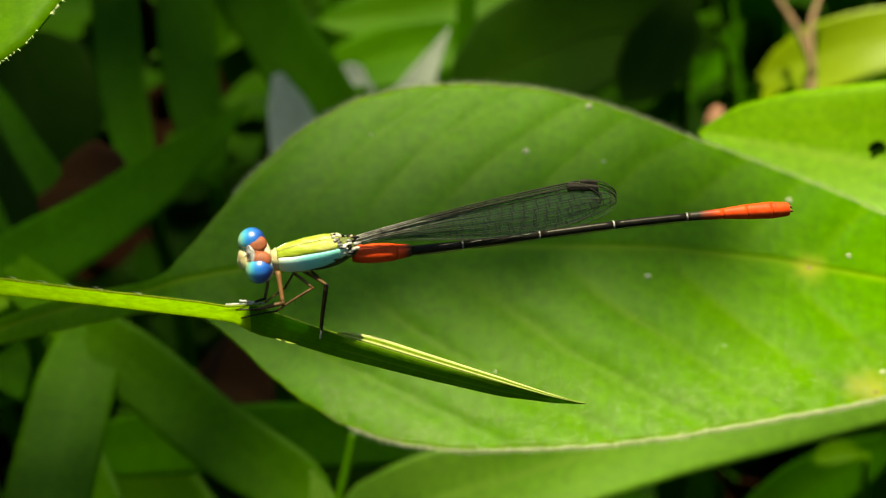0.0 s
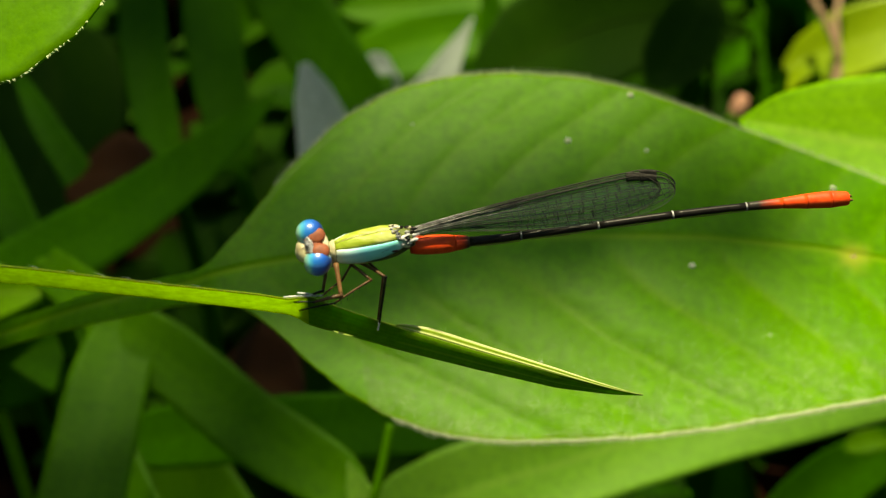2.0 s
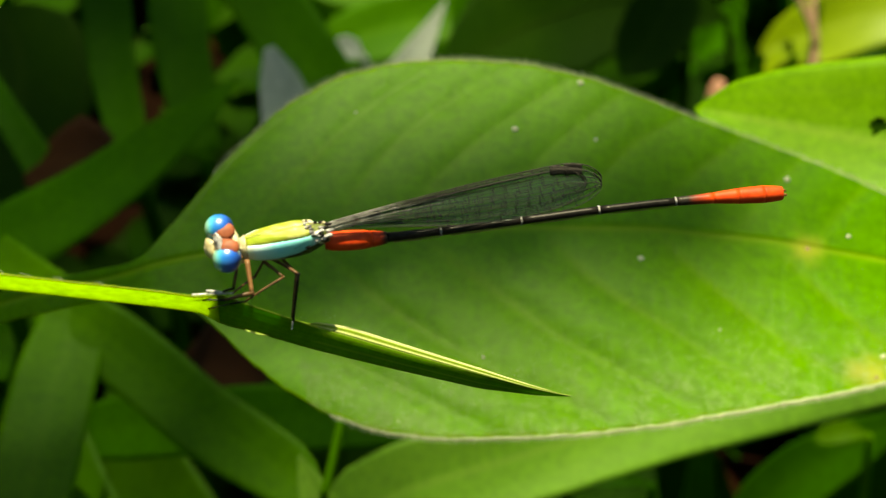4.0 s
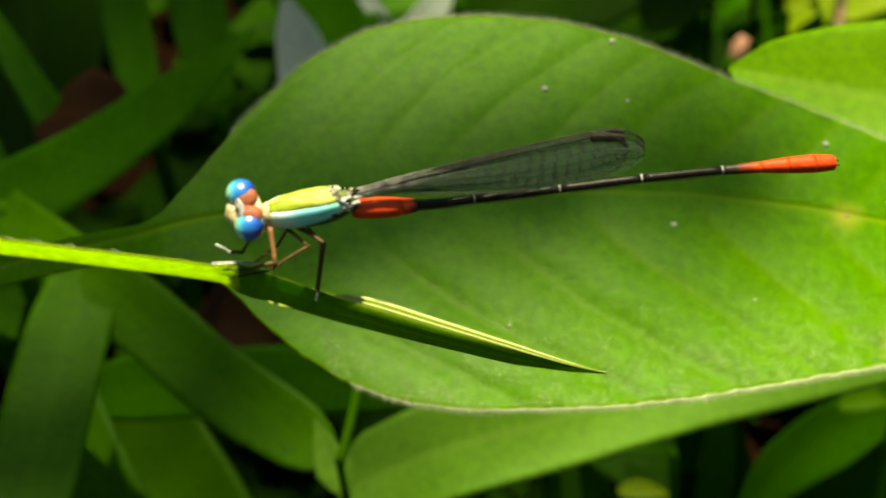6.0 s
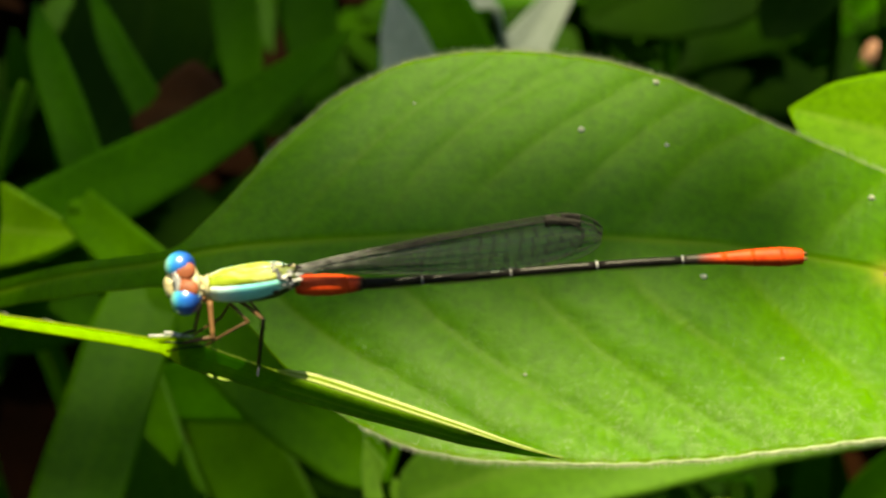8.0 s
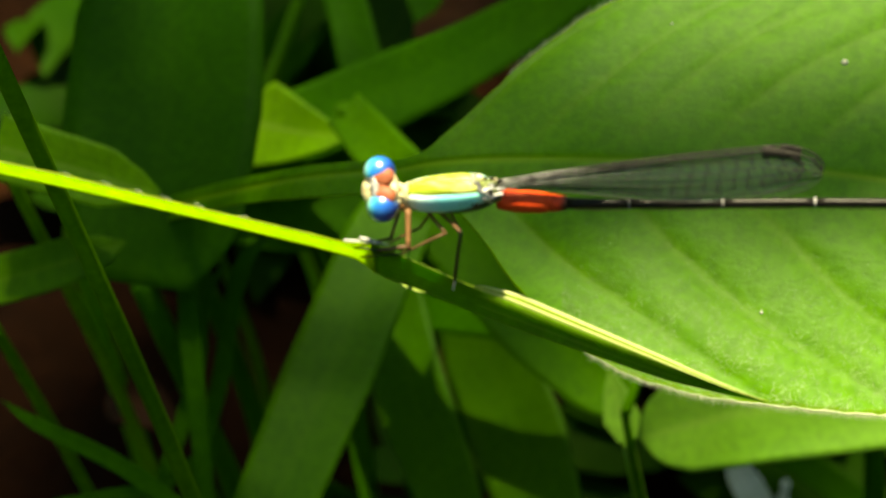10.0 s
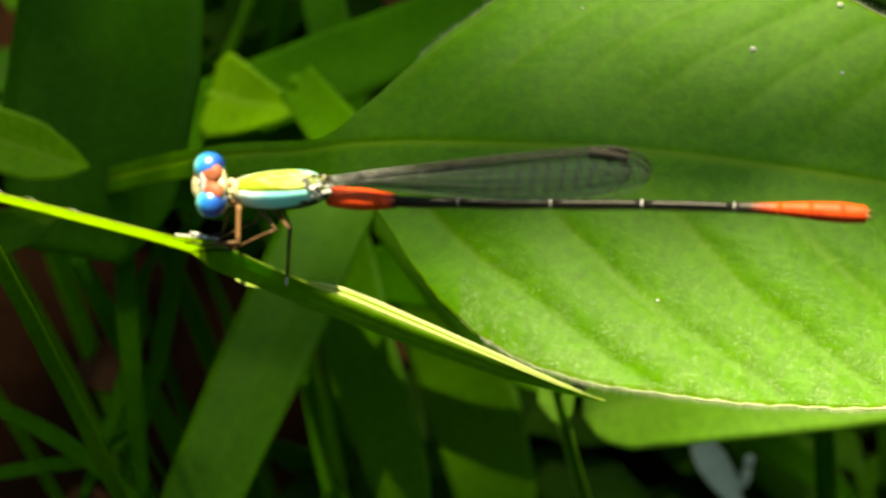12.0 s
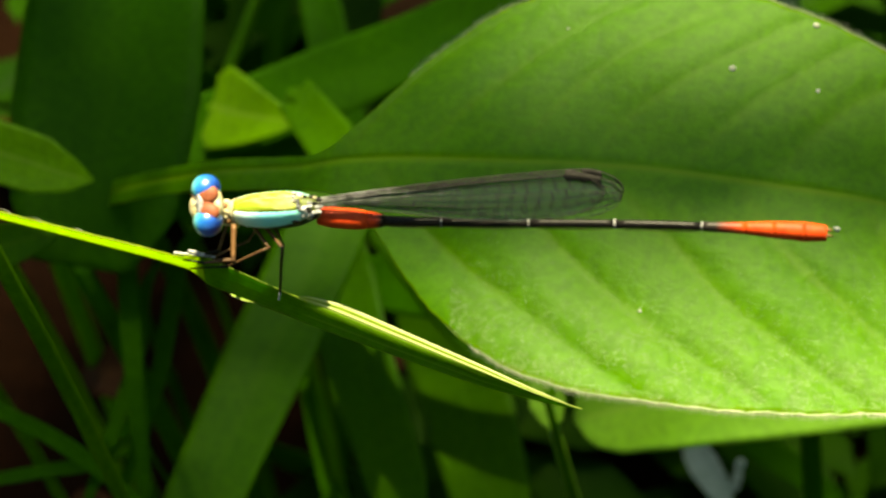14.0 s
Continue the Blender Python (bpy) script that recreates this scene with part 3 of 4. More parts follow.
def build_thorax():
    core = lathe("thorax", [(x, 0, 1.19 + 0.075 * x, w, h) for x, w, h in THORAX], moss_chitin, fly)
    for side in (0, 1):
        flip = (lambda a: 180 - a) if side else (lambda a: a)
        thorax_plate("back_plate", [(-4.35, flip(58), flip(89)), (-3.4, flip(47), flip(89)), (-0.9, flip(43), flip(89)), (0.0, flip(50), flip(88))], lime_chitin, core, "lime-yellow back plate")
        thorax_plate("side_stripe", [(-4.5, flip(-44), flip(57)), (-3.4, flip(-40), flip(46)), (-1.2, flip(-16), flip(42)), (0.55, flip(14), flip(49))], cyan_chitin, core, "turquoise side stripe")
        thorax_plate("lower_side", [(-3.6, flip(-64), flip(-30)), (-2.4, flip(-66), flip(-30)), (-0.4, flip(-62), flip(-22)), (0.5, flip(-50), flip(4))], under_chitin, core, "cream and dark green lower side of the thorax")
    # the black seams
    for a0, a1, x0, x1, r in ((49, 48, -3.0, -0.2, 0.014), (90, 90, -4.2, -0.6, 0.035), (-27, 2, -2.2, 0.4, 0.03), (8, 26, -2.2, 0.2, 0.035), (56, 66, -3.4, -0.6, 0.028), (74, 78, -3.0, -0.2, 0.028)):
        tube("seam", [thorax_skin(x0 + (x1 - x0) * i / 10, a0 + (a1 - a0) * i / 10, 0.02) for i in range(11)], (r * 0.5, r, r * 0.6), cream_chitin if a0 == 90 else black_chitin if a0 < 40 else moss_chitin, core, sides=6)
    # knobbly wing hinges
    rng = random.Random(3)
    for k in range(44):
        x, a = rng.uniform(-0.55, 1.1), rng.uniform(5, 125)
        ball("wing_hinge", thorax_skin(x, a, 0.05), AXES, (rng.uniform(0.10, 0.28), rng.uniform(0.08, 0.15), rng.uniform(0.08, 0.15)), (silver_chitin, black_chitin, silver_chitin, silver_chitin, black_chitin, cream_chitin)[k % 6], core, "", 7, 10)
    lathe("front_plate", [(x, 0, 1.17 + 0.06 * x, w, h) for x, w, h in ((-4.95, 0.36, 0.4), (-4.8, 0.5, 0.55), (-4.6, 0.66, 0.7), (-4.42, 0.76, 0.82), (-4.36, 0.76, 0.82))], cream_chitin, core, "cream front of the thorax")
    # neck and collar
    collar = lathe("collar", [(-5.5, -0.1, 0.75, 0.28, 0.3), (-5.1, -0.05, 0.6, 0.5, 0.55), (-4.75, 0, 0.45, 0.72, 0.75), (-4.35, 0, 0.35, 0.75, 0.8)], cream_chitin, fly, "cream collar behind the head")
    for k in range(9):
        a = radians(-30 + 30 * k)
        ball("collar_lobe", body(-4.98 + 0.16 * (k % 2), -0.62 * math.cos(a), 0.72 + 0.62 * math.sin(a)), AXES, (0.26, 0.22, 0.24), tan_chitin if k % 3 == 1 else cream_chitin, collar, "", 7, 10)


build_thorax()


def build_abdomen():
    # along the body: length where each segment ends, its colour
    ends = (0.7, 3.75, 4.75, 8.35, 13.7, 18.9, 24.1, 26.6, 28.3, 30.1, 31.4)
    def bend(x):
        return 0.0, -0.35 + 0.012 * x + 0.95 * math.exp(-x / 3.5) - 0.0041 * max(0.0, x - 16) ** 2
    for k, (a, b) in enumerate(zip(ends, ends[1:])):
        thin = 0.40 if 2 <= k <= 6 else 0.46
        r0 = (0.62, 0.58, 0.38, 0.32, 0.31, 0.31, 0.30, 0.38, 0.54, 0.62)[k]
        r1 = (0.6, 0.42, 0.32, 0.31, 0.31, 0.31, 0.38, 0.54, 0.62, 0.5)[k]
        mat = cuff_chitin if k == 1 else orange_chitin if k in (0, 7, 8, 9) else black_chitin if k < 6 else ember_chitin
        rings = []
        for i in range(9):
            t = i / 8
            x = a + (b - a) * t
            r = r0 + (r1 - r0) * t
            r *= 1 - 0.10 * (1 if 0 < i < 8 else 0) * (1 if 2 <= k <= 5 else 0)
            if k == 0:
                r *= 1 + 0.14 * math.sin(math.pi * t)
            if i in (0, 8) and (k < 6 or (i == 8 and k == 9)):
                r *= 0.93
            y, z = bend(x)
            rings.append((x, y, z, r * 0.92, r))
        seg = lathe("abdomen_segment", rings, mat, fly, "orange segment darkening to black" if k == 1 else "glossy orange abdomen segment" if mat is orange_chitin else "glossy black abdomen segment" if k < 6 else "black segment turning orange")
        if 2 <= k <= 5:
            y, z = bend(b)
            lathe("pale_ring", [(b - 0.13, y, z, r1 * 0.93, r1 * 1.0), (b - 0.11, y, z, r1 * 0.98, r1 * 1.06), (b - 0.03, y, z, r1 * 0.98, r1 * 1.06), (b, y, z, r1 * 0.9, r1 * 0.98)], ring_pale, seg, "pale joint ring")
            # lighter flank line
            tube("flank_line", [body(a + (b - a) * t, -0.42 * (r0 + r1), bend(a + (b - a) * t)[1] - 0.2) for t in (0.1, 0.5, 0.95)], (0.02, 0.035, 0.02), tan_chitin, seg, sides=6)
    for s in (-0.2, 0.2):
        x = ends[-1]
        tube("tail_clasper", [body(x - 0.1, s, bend(x)[1] + 0.1), body(x + 0.2, s, bend(x)[1] + 0.02), body(x + 0.35, s * 0.7, bend(x)[1] - 0.12)], (0.11, 0.09, 0.02), tan_chitin, fly, sides=7)


build_abdomen()

HEAD_Y = Vector((-0.27, 0.84, 0.46)).normalized()
HEAD_Z = Vector((0.18, -0.42, 0.88))
HEAD_Z = (HEAD_Z - HEAD_Y * HEAD_Z.dot(HEAD_Y)).normalized()
HEAD_X = HEAD_Y.cross(HEAD_Z)
HEAD_O = Vector((-12.2, -3.3, 1.75))
HEAD_AXES = (HEAD_X, HEAD_Y, HEAD_Z)


def head(x, y, z):
    return HEAD_O + HEAD_X * x + HEAD_Y * y + HEAD_Z * z


def build_head():
    skull = ball("head", head(0, 0, 0), HEAD_AXES, (0.72, 1.1, 0.78), rust_chitin, fly, "rust-red head between the eyes")
    for s in (-1, 1):
        ball("eye", head(-0.08, 1.03 * s, 0.0), HEAD_AXES, (0.93, 0.9, 0.98), eye_blue, skull, "shiny deep blue compound eye", 24, 32)
        ball("eye_spot", head(0.16, 0.56 * s, 0.74), HEAD_AXES, (0.60, 0.54, 0.2), rust_chitin, skull, "orange-brown spot beside the eye", 9, 14)
        tube("antenna", [head(-0.55, 0.42 * s, 0.55), head(-0.72, 0.45 * s, 0.68), head(-0.95, 0.52 * s, 0.82)], (0.06, 0.035, 0.012), tan_chitin, skull, sides=6)
    ball("brow", head(-0.42, 0, 0.42), HEAD_AXES, (0.3, 0.86, 0.46), silver_chitin, skull, "greyish brow")
    ball("face", head(-0.75, 0, -0.3), HEAD_AXES, (0.48, 0.8, 0.55), cream_chitin, skull, "cream-coloured face")
    ball("lip", head(-0.85, 0, -0.8), HEAD_AXES, (0.38, 0.6, 0.32), cream_chitin, skull)
    for s in (-1, 1):
        ball("jaw", head(-0.75, 0.32 * s, -1.05), HEAD_AXES, (0.26, 0.24, 0.3), tan_chitin, skull, "", 8, 12)
    ball("nape", head(0.6, 0, 0.15), HEAD_AXES, (0.35, 0.9, 0.55), cream_chitin, skull, "pale nape")


build_head()


# wings: root, length, chord along the wing, drop of the hind edge
def build_wing(y0, dz, spread, length, rise):
    chord = ((0, 0.4), (0.12, 0.62), (0.2, 0.95), (0.3, 1.5), (0.5, 2.5), (0.7, 3.1), (0.84, 3.05), (1.0, 2.7))
    root = body(0.2, y0 * 0.6, 1.68 + dz)
    axis = (BODY_X + BODY_Y * spread + BODY_Z * rise).normalized()
    down = (-BODY_Z * 0.78 - BODY_Y * 0.63).normalized()
    down = (down - axis * down.dot(axis)).normalized()
    nor = axis.cross(down)

    def place(s, q):
        c = 0.92 * curve_at(chord, s)
        lead = 0.8 * math.sin(math.pi * 0.5 * min(1.0, s * 1.15)) ** 0.8 + 0.1
        tip = max(0.0, s - 0.86) / 0.14
        full = c
        c *= math.sqrt(max(0.0, 1 - tip * tip)) * 0.98 + 0.02
        return root + axis * (length * s) + down * (c * q - lead + 0.5 * (full - c) + 0.25 * tip ** 2) + nor * (0.05 * math.sin(q * 9))

    n, m = 60, 8
    def along(i):
        return 1 - (1 - i / n) ** 1.5

    grid = [[place(along(i), k / m) for k in range(m + 1)] for i in range(n + 1)]
    wing = closed_sheet("wing", grid, [[nor] * (m + 1)] * (n + 1), 0.012, wing_clear, fly, "clear folded wing with a net of dark veins")
    wing.visible_shadow = False
    # veins: long ones and the cross veins between them
    verts, faces = [], []

    def strand(a, b, r):
        k = len(verts)
        t = (b - a).normalized()
        p, q = t.cross(nor).normalized() * r, nor * r
        for e in (a, b):
            verts.extend([e + p, e + q, e - p, e - q])
        for j in range(4):
            faces.append((k + j, k + (j + 1) % 4, k + 4 + (j + 1) % 4, k + 4 + j))

    longs = (0.0, 0.10, 0.22, 0.42, 0.62, 0.82, 1.0)
    for j, q in enumerate(longs):
        start = (0, 1, 1, 2, 5, 9, 2)[j]
        for i in range(start, n):
            strand(place(along(i), q), place(along(i + 1), q), 0.04 if j == 0 else 0.022)
    # the stout greyish ribs at the wing's base
    for q, s0, s1, r in ((0.0, 0.01, 0.5, 0.045), (0.12, 0.05, 0.62, 0.032), (0.24, 0.08, 0.5, 0.03), (0.42, 0.02, 0.4, 0.026), (0.7, 0.02, 0.3, 0.026)):
        tube("base_rib", [place(s0 + (s1 - s0) * i / 14, q) for i in range(15)], (r, r * 0.8, r * 0.3), rib_grey, wing, sides=6)
    rng = random.Random(17 if y0 < 0 else 18)
    for j in range(len(longs) - 1):
        x = 0.2 + 0.04 * j
        while x < 0.985:
            strand(place(x, longs[j]), place(x + 0.004, longs[j + 1]), 0.019)
            x += rng.uniform(0.04, 0.052) if j > 0 else 0.08
    tagged(mesh_object("vein_net", verts, faces, vein_dark, wing, "dark branching wing veins", False), kind="stuff")
    cell = [[place(0.875 + 0.062 * i / 6, 0.0 + 0.17 * k / 3) for k in range(4)] for i in range(7)]
    closed_sheet("wing_spot", [[p + nor * 0.05 for p in r] for r in cell], [[nor] * 4] * 7, 0.1, vein_dark, wing, "dark wing spot near the tip")


for y0, dz, spread, length, rise in ((-0.25, 0.0, 0.094, 19.1, -0.012), (-0.1, 0.05, 0.096, 18.0, -0.006), (0.1, 0.05, 0.099, 18.1, -0.005), (0.25, 0.0, 0.1, 19.2, -0.011)):
    build_wing(y0, dz, spread, length, rise)


def build_leg(name, points, radii, mats, label):
    """Coxa and thigh, shin, foot: one piece from joint to joint."""
    root = tagged(new(name), label)
    root.parent = fly
    for k, piece in enumerate(("thigh", "shin", "foot")):
        if k + 1 >= len(points):
            break
        a, b = Vector(points[k]), Vector(points[k + 1])
        tube(piece, [a, a.lerp(b, 0.5) + Vector((0, 0, 0.05)), b], (radii[k], radii[k] * 0.85, radii[k + 1]), mats[k], root, sides=8, count=7)
        if piece == "shin":
            for j in range(5):
                p = a.lerp(b, 0.15 + 0.17 * j)
                d = (b - a).normalized().cross(Vector((0, 0.7, -0.7))).normalized()
                tube("spine", [p, p + d * 0.32 + (b - a).normalized() * 0.15], (0.022, 0.006), black_chitin, root, sides=4)
        ball("joint", b, AXES, (radii[k + 1] * 1.25,) * 3, mats[min(k + 1, 2)], root, "", 6, 8)
    return root


dark, tan = black_chitin, tan_chitin
# leg pieces under the body take the darkened tan as their shade
build_leg("hind_leg", [(-9.3, -2.4, -0.7), (-7.6, -3.95, -0.47), (-8.1, -4.8, -4.1), (-8.2, -4.95, -4.6)], (0.13, 0.10, 0.07, 0.05), (shaded_tan, dark, silver_chitin), "bent hind leg, thigh darkened as shaded, black shin")
build_leg("middle_leg", [(-9.9, -2.7, -0.6), (-8.6, -3.8, -0.9), (-11.0, -5.15, -1.7), (-13.3, -5.6, -1.9)], (0.12, 0.09, 0.07, 0.05), (shaded_tan, shaded_tan, dark), "stretched middle leg")
front_leg = build_leg("front_leg", [(-10.9, -3.2, 0.1), (-10.55, -5.0, -1.1), (-12.3, -5.5, -1.2), (-13.6, -5.6, -1.1)], (0.19, 0.15, 0.08, 0.05), (tan, shaded_tan, dark), "folded front leg, pale tan thigh")
cleaning_leg = build_leg("front_leg", [(-11.4, -2.6, 0.0), (-11.78, -4.4, -1.3), (-12.5, -5.0, -1.05), (-13.35, -5.1, -0.75)], (0.13, 0.1, 0.09, 0.07), (shaded_tan, dark, silver_chitin), "front leg with a shining foot on the grass blade")
build_leg("middle_leg", [(-9.6, -1.6, -0.9), (-10.6, -2.6, -2.2), (-11.8, -5.0, -1.12), (-14.25, -5.3, -0.92)], (0.10, 0.08, 0.07, 0.08), (shaded_tan, shaded_tan, silver_chitin), "middle leg on the far side")
build_leg("hind_leg", [(-9.0, -1.9, -0.9), (-7.8, -3.4, -1.0), (-8.2, -4.5, -4.0), (-8.4, -4.6, -4.4)], (0.10, 0.08, 0.06, 0.04), (shaded_tan, shaded_tan, dark), "hind leg on the far side")


# ---- ground ----
def ground_sheet():
    edges = [0.02 * 1.08 ** k - 0.02 for k in range(121)]
    line = sorted({-e for e in edges} | set(edges))
    verts = [(x * 1000, 150 + y * 1000, GROUND + (14 * noise.noise(Vector((x * 9, y * 9, 0))) + 4 * noise.noise(Vector((x * 40, y * 40, 5)))) * (1 if abs(x) + abs(y) < 3 else 0.3)) for y in line for x in line]
    m = len(line)
    faces = [(j * m + i, j * m + i + 1, (j + 1) * m + i + 1, (j + 1) * m + i) for j in range(m - 1) for i in range(m - 1)]
    tagged(mesh_object("ground", verts, faces, soil, None, "reddish forest soil, colour darkened as shaded", True), category="ground", kind="structure")


ground_sheet()

FACE = (0.0, -0.55, 0.83)
OVAL = ((0, 0.02), (0.06, 0.4), (0.2, 0.82), (0.42, 1), (0.65, 0.85), (0.85, 0.45), (0.96, 0.15), (1, 0.01))
LANCE = ((0, 0.02), (0.1, 0.4), (0.3, 0.8), (0.6, 1), (0.85, 0.9), (1, 0.6))
STRAP = ((0, 0.04), (0.1, 0.34), (0.22, 0.72), (0.4, 0.95), (0.65, 1), (0.87, 0.85), (1, 0.5))
BLUNT = ((0, 0.05), (0.02, 0.35), (0.06, 0.65), (0.14, 0.9), (0.3, 1), (0.7, 1), (1, 0.6))


def grass(spine, width, mat=None, face=FACE, shape=STRAP, label="broad green grass blade in the undergrowth", twist=0.0, fold=0.1, stem=True, lean=(0.0, 0.0)):
    """A grass blade, listed from its tip to its base."""
    mat = mat or grass_green
    if shape is STRAP:
        # the blade narrows to its point beyond the first place given
        a, b = Vector(spine[0]), Vector(spine[1])
        spine = [a + (a - b) * 0.9 + Vector((0, 3, -5)), *spine]
    thing = new("grass_blade")
    blade_sheet("blade", spine, width, face, mat, thing, shape, fold, 0.25, 30, 10, twist, rib=0.1)
    if stem:
        stem_to_ground(thing, spine[-1], min(1.6, width * 0.22), mat, lean)
    return tagged(thing, label, "grass blade", "undergrowth blades")


def leaf(spine, width, mat=None, face=FACE, shape=OVAL, label="broad green leaf in the undergrowth", fold=0.15, wave=0.04, stem=True, lean=(0.0, 0.0)):
    """A leaf, listed from its tip to its stalk, with a midrib and side veins."""
    mat = mat or leaf_lush
    thing = new("leaf")
    blade_sheet("blade", spine, width, face, mat, thing, shape, fold, 0.3, 36, 14, 0.0, wave)
    pts = [p + (Vector(face) * 0.15) for p in spline(spine, 24)]
    if width > 26.5:
        tube("midrib", pts[1:], (0.12, 0.3), mat, thing, sides=6)
    if stem:
        stem_to_ground(thing, spine[-1], 0.9, mat, lean)
    return tagged(thing, label, "leaf", "undergrowth leaves")


def stem(points, radii, mat, label, category="stem"):
    thing = new("stem")
    tube("stalk", points, radii, mat, thing, count=16)
    stem_to_ground(thing, points[-1], radii[-1], mat)
    tagged(thing, label, category, "undergrowth stems")


# the leaves near the broad leaf
leaf([(-13.6, 64.7, -122.6), (-7.9, 66.1, -120.2), (-0.8, 67.0, -116.9), (13.2, 69.0, -112.8), (33.9, 72.0, -106.6), (58.3, 73.1, -99.5), (73.0, 73.1, -94.5)], 12.5, leaf_pale, (0.0, -0.6, 0.8), BLUNT, "pale grey-green rounded leaf hanging below the broad leaf", 0.1)
holed = leaf([(29.0, 72.6, -56.9), (36.7, 68.7, -55.5), (48.5, 63.7, -54.0), (60.8, 59.4, -53.1), (77.4, 55.0, -53.3)], 20.5, leaf_sunny, (0.0, -0.5, 0.85), ((0, 0.02), (0.1, 0.35), (0.25, 0.6), (0.5, 0.95), (0.8, 1), (1, 0.8)), "sunlit green leaf with a dark hole behind the broad leaf")
hairy = leaf([(-22.9, 40.3, 6.6), (-33.7, 30.0, 2.6), (-41.8, 23.8, -1.1), (-50.2, 17.3, -4.8)], 17.6, leaf_lush, (0.1, -0.35, 0.92), ((0, 0.1), (0.2, 0.7), (0.45, 1), (0.62, 0.97), (0.8, 0.6), (1, 0.2)), "bright sunlit leaf with a hairy edge")
leaf([(-15.8, 59.9, -101.8), (-14.2, 56.8, -104.7), (-12.6, 54.0, -107.3)], 4.4, leaf_pale, shape=((0, 0.06), (0.3, 0.6), (0.7, 1), (1, 0.5)), label="small pale shoot leaf")
leaf([(-57.9, 95.1, -108.3), (-61.6, 94.9, -108.5), (-66.4, 95.5, -109.2), (-72.0, 96.9, -110.2)], 12.0, leaf_sunny, shape=((0, 0.03), (0.3, 0.34), (0.7, 0.8), (0.9, 1), (1, 0.7)), label="three-cornered green leaf catching the sun", wave=0.0)
leaf([(-66.7, 50.8, -79.0), (-69.9, 48.8, -79.4), (-75.5, 46.6, -80.6), (-82.8, 43.7, -81.7)], 5.5, leaf_lush, label="green leaf tip below the grass blade", shape=((0, 0.05), (0.2, 0.55), (0.5, 0.95), (1, 1)))
leaf([(-60.5, 50.7, -69.5), (-64.1, 50.4, -68.6), (-68.8, 50.9, -68.0), (-78.5, 51.1, -66.0)], 7.0, leaf_sunny, label="small green leaf tip in the sun", shape=((0, 0.05), (0.2, 0.5), (0.5, 0.9), (1, 1)))
leaf([(-88.4, 113.9, -136.1), (-91.3, 112.1, -136.5), (-94.1, 110.7, -136.7)], 2.6, leaf_lush, label="small bright leaf scrap low in the grass")
leaf([(-49.9, 103.0, -122.4), (-63.8, 95.1, -121.9), (-78.3, 92.8, -121.1), (-94.3, 90.4, -119.3)], 15, leaf_shaded, label="leaf under the grass blade, shade in its colour")
# the eaten hole in the leaf behind
sheet = next(c for c in holed.children if c.name.startswith("blade"))
bm = bmesh.new()
bm.from_mesh(sheet.data)
HOLE = Vector((48.3, 68.6, -56.0))
near = [e for e in bm.edges if ((e.verts[0].co + e.verts[1].co) / 2 / MM - HOLE).length < 4.5]
bmesh.ops.subdivide_edges(bm, edges=near, cuts=3, use_grid_fill=True)
axis = (HOLE - Vector((3.0, -88.0, 94.0))).normalized()
eaten = [f for f in bm.faces if (f.calc_center_median() / MM - HOLE).cross(axis).length < 0.95]
bmesh.ops.delete(bm, geom=eaten, context="FACES")
bm.to_mesh(sheet.data)
bm.free()
# downy edge of the bright leaf


def downy_edge(thing, across=14, rows=36):
    rng = random.Random(9)
    sheet = next(c for c in thing.children if c.name.startswith("blade"))
    pts = [v.co / MM for v in sheet.data.vertices]
    verts, faces = [], []
    for side in (0, across):
        edge = [pts[j * (across + 1) + side] for j in range(rows)]
        inner = [pts[j * (across + 1) + across // 2] for j in range(rows)]
        for _ in range(170):
            j = rng.randrange(rows - 1)
            t = rng.random()
            p, c = edge[j].lerp(edge[j + 1], t), inner[j].lerp(inner[j + 1], t)
            along = (edge[j + 1] - edge[j]).normalized()
            out = ((p - c).normalized() + along * rng.uniform(-0.6, 0.6) + Vector((0, 0, rng.uniform(-0.3, 0.5)))).normalized() * rng.uniform(0.12, 0.4)
            k = len(verts)
            verts += [p - along * 0.04, p + along * 0.04, p + out]
            faces += [(k, k + 1, k + 2)]
    tagged(mesh_object("margin_hairs", verts, faces, margin_pale, thing, "pale hairs along the leaf edge", False), kind="stuff")


downy_edge(hairy)
# blades, from the front of the clump to its back
grass([(-13.7, 59.8, -109.7), (-20.2, 64.1, -108.3), (-28.3, 69.6, -107.1), (-37.4, 77.4, -105.1), (-45.0, 82.7, -102.8), (-58, 95, -103)], 9.2, grass_green, FACE, BLUNT, "broad green blade slanting below the leaf")
grass([(-45.3, 85.0, -103.1), (-45.9, 82.0, -103.5), (-47.4, 73.7, -104.8), (-48.8, 61.6, -106.9), (-49.9, 51.4, -108.3), (-51.7, 37.8, -111.4), (-53.0, 28.0, -114.0)], 11, grass_green, (0, -0.75, 0.65))
grass([(-57.9, 98.3, -127.6), (-52.8, 86.4, -132.9), (-46.9, 74.9, -136.9), (-41.2, 66.1, -141.4), (-36.2, 57.7, -146.6)], 10.5, grass_green, (0, -0.75, 0.65))
grass([(-45.6, 97.7, -143.6), (-41.5, 91.0, -147.4), (-35.6, 82.4, -150.5), (-30.4, 73.1, -153.9), (-25.9, 63.7, -159.7)], 14, grass_green, (0, -0.75, 0.65))
# the darker greens from here on carry part of the blades' shade
grass([(-30.6, 152.2, -123.4), (-39.4, 136.4, -120.5), (-49.0, 121.6, -118.0), (-58.2, 109.9, -115.5), (-70.5, 97.3, -113.6), (-84.1, 88.4, -115.2)], 11, leaf_shaded, FACE, LANCE, "long pointed green blade crossing behind the insect")
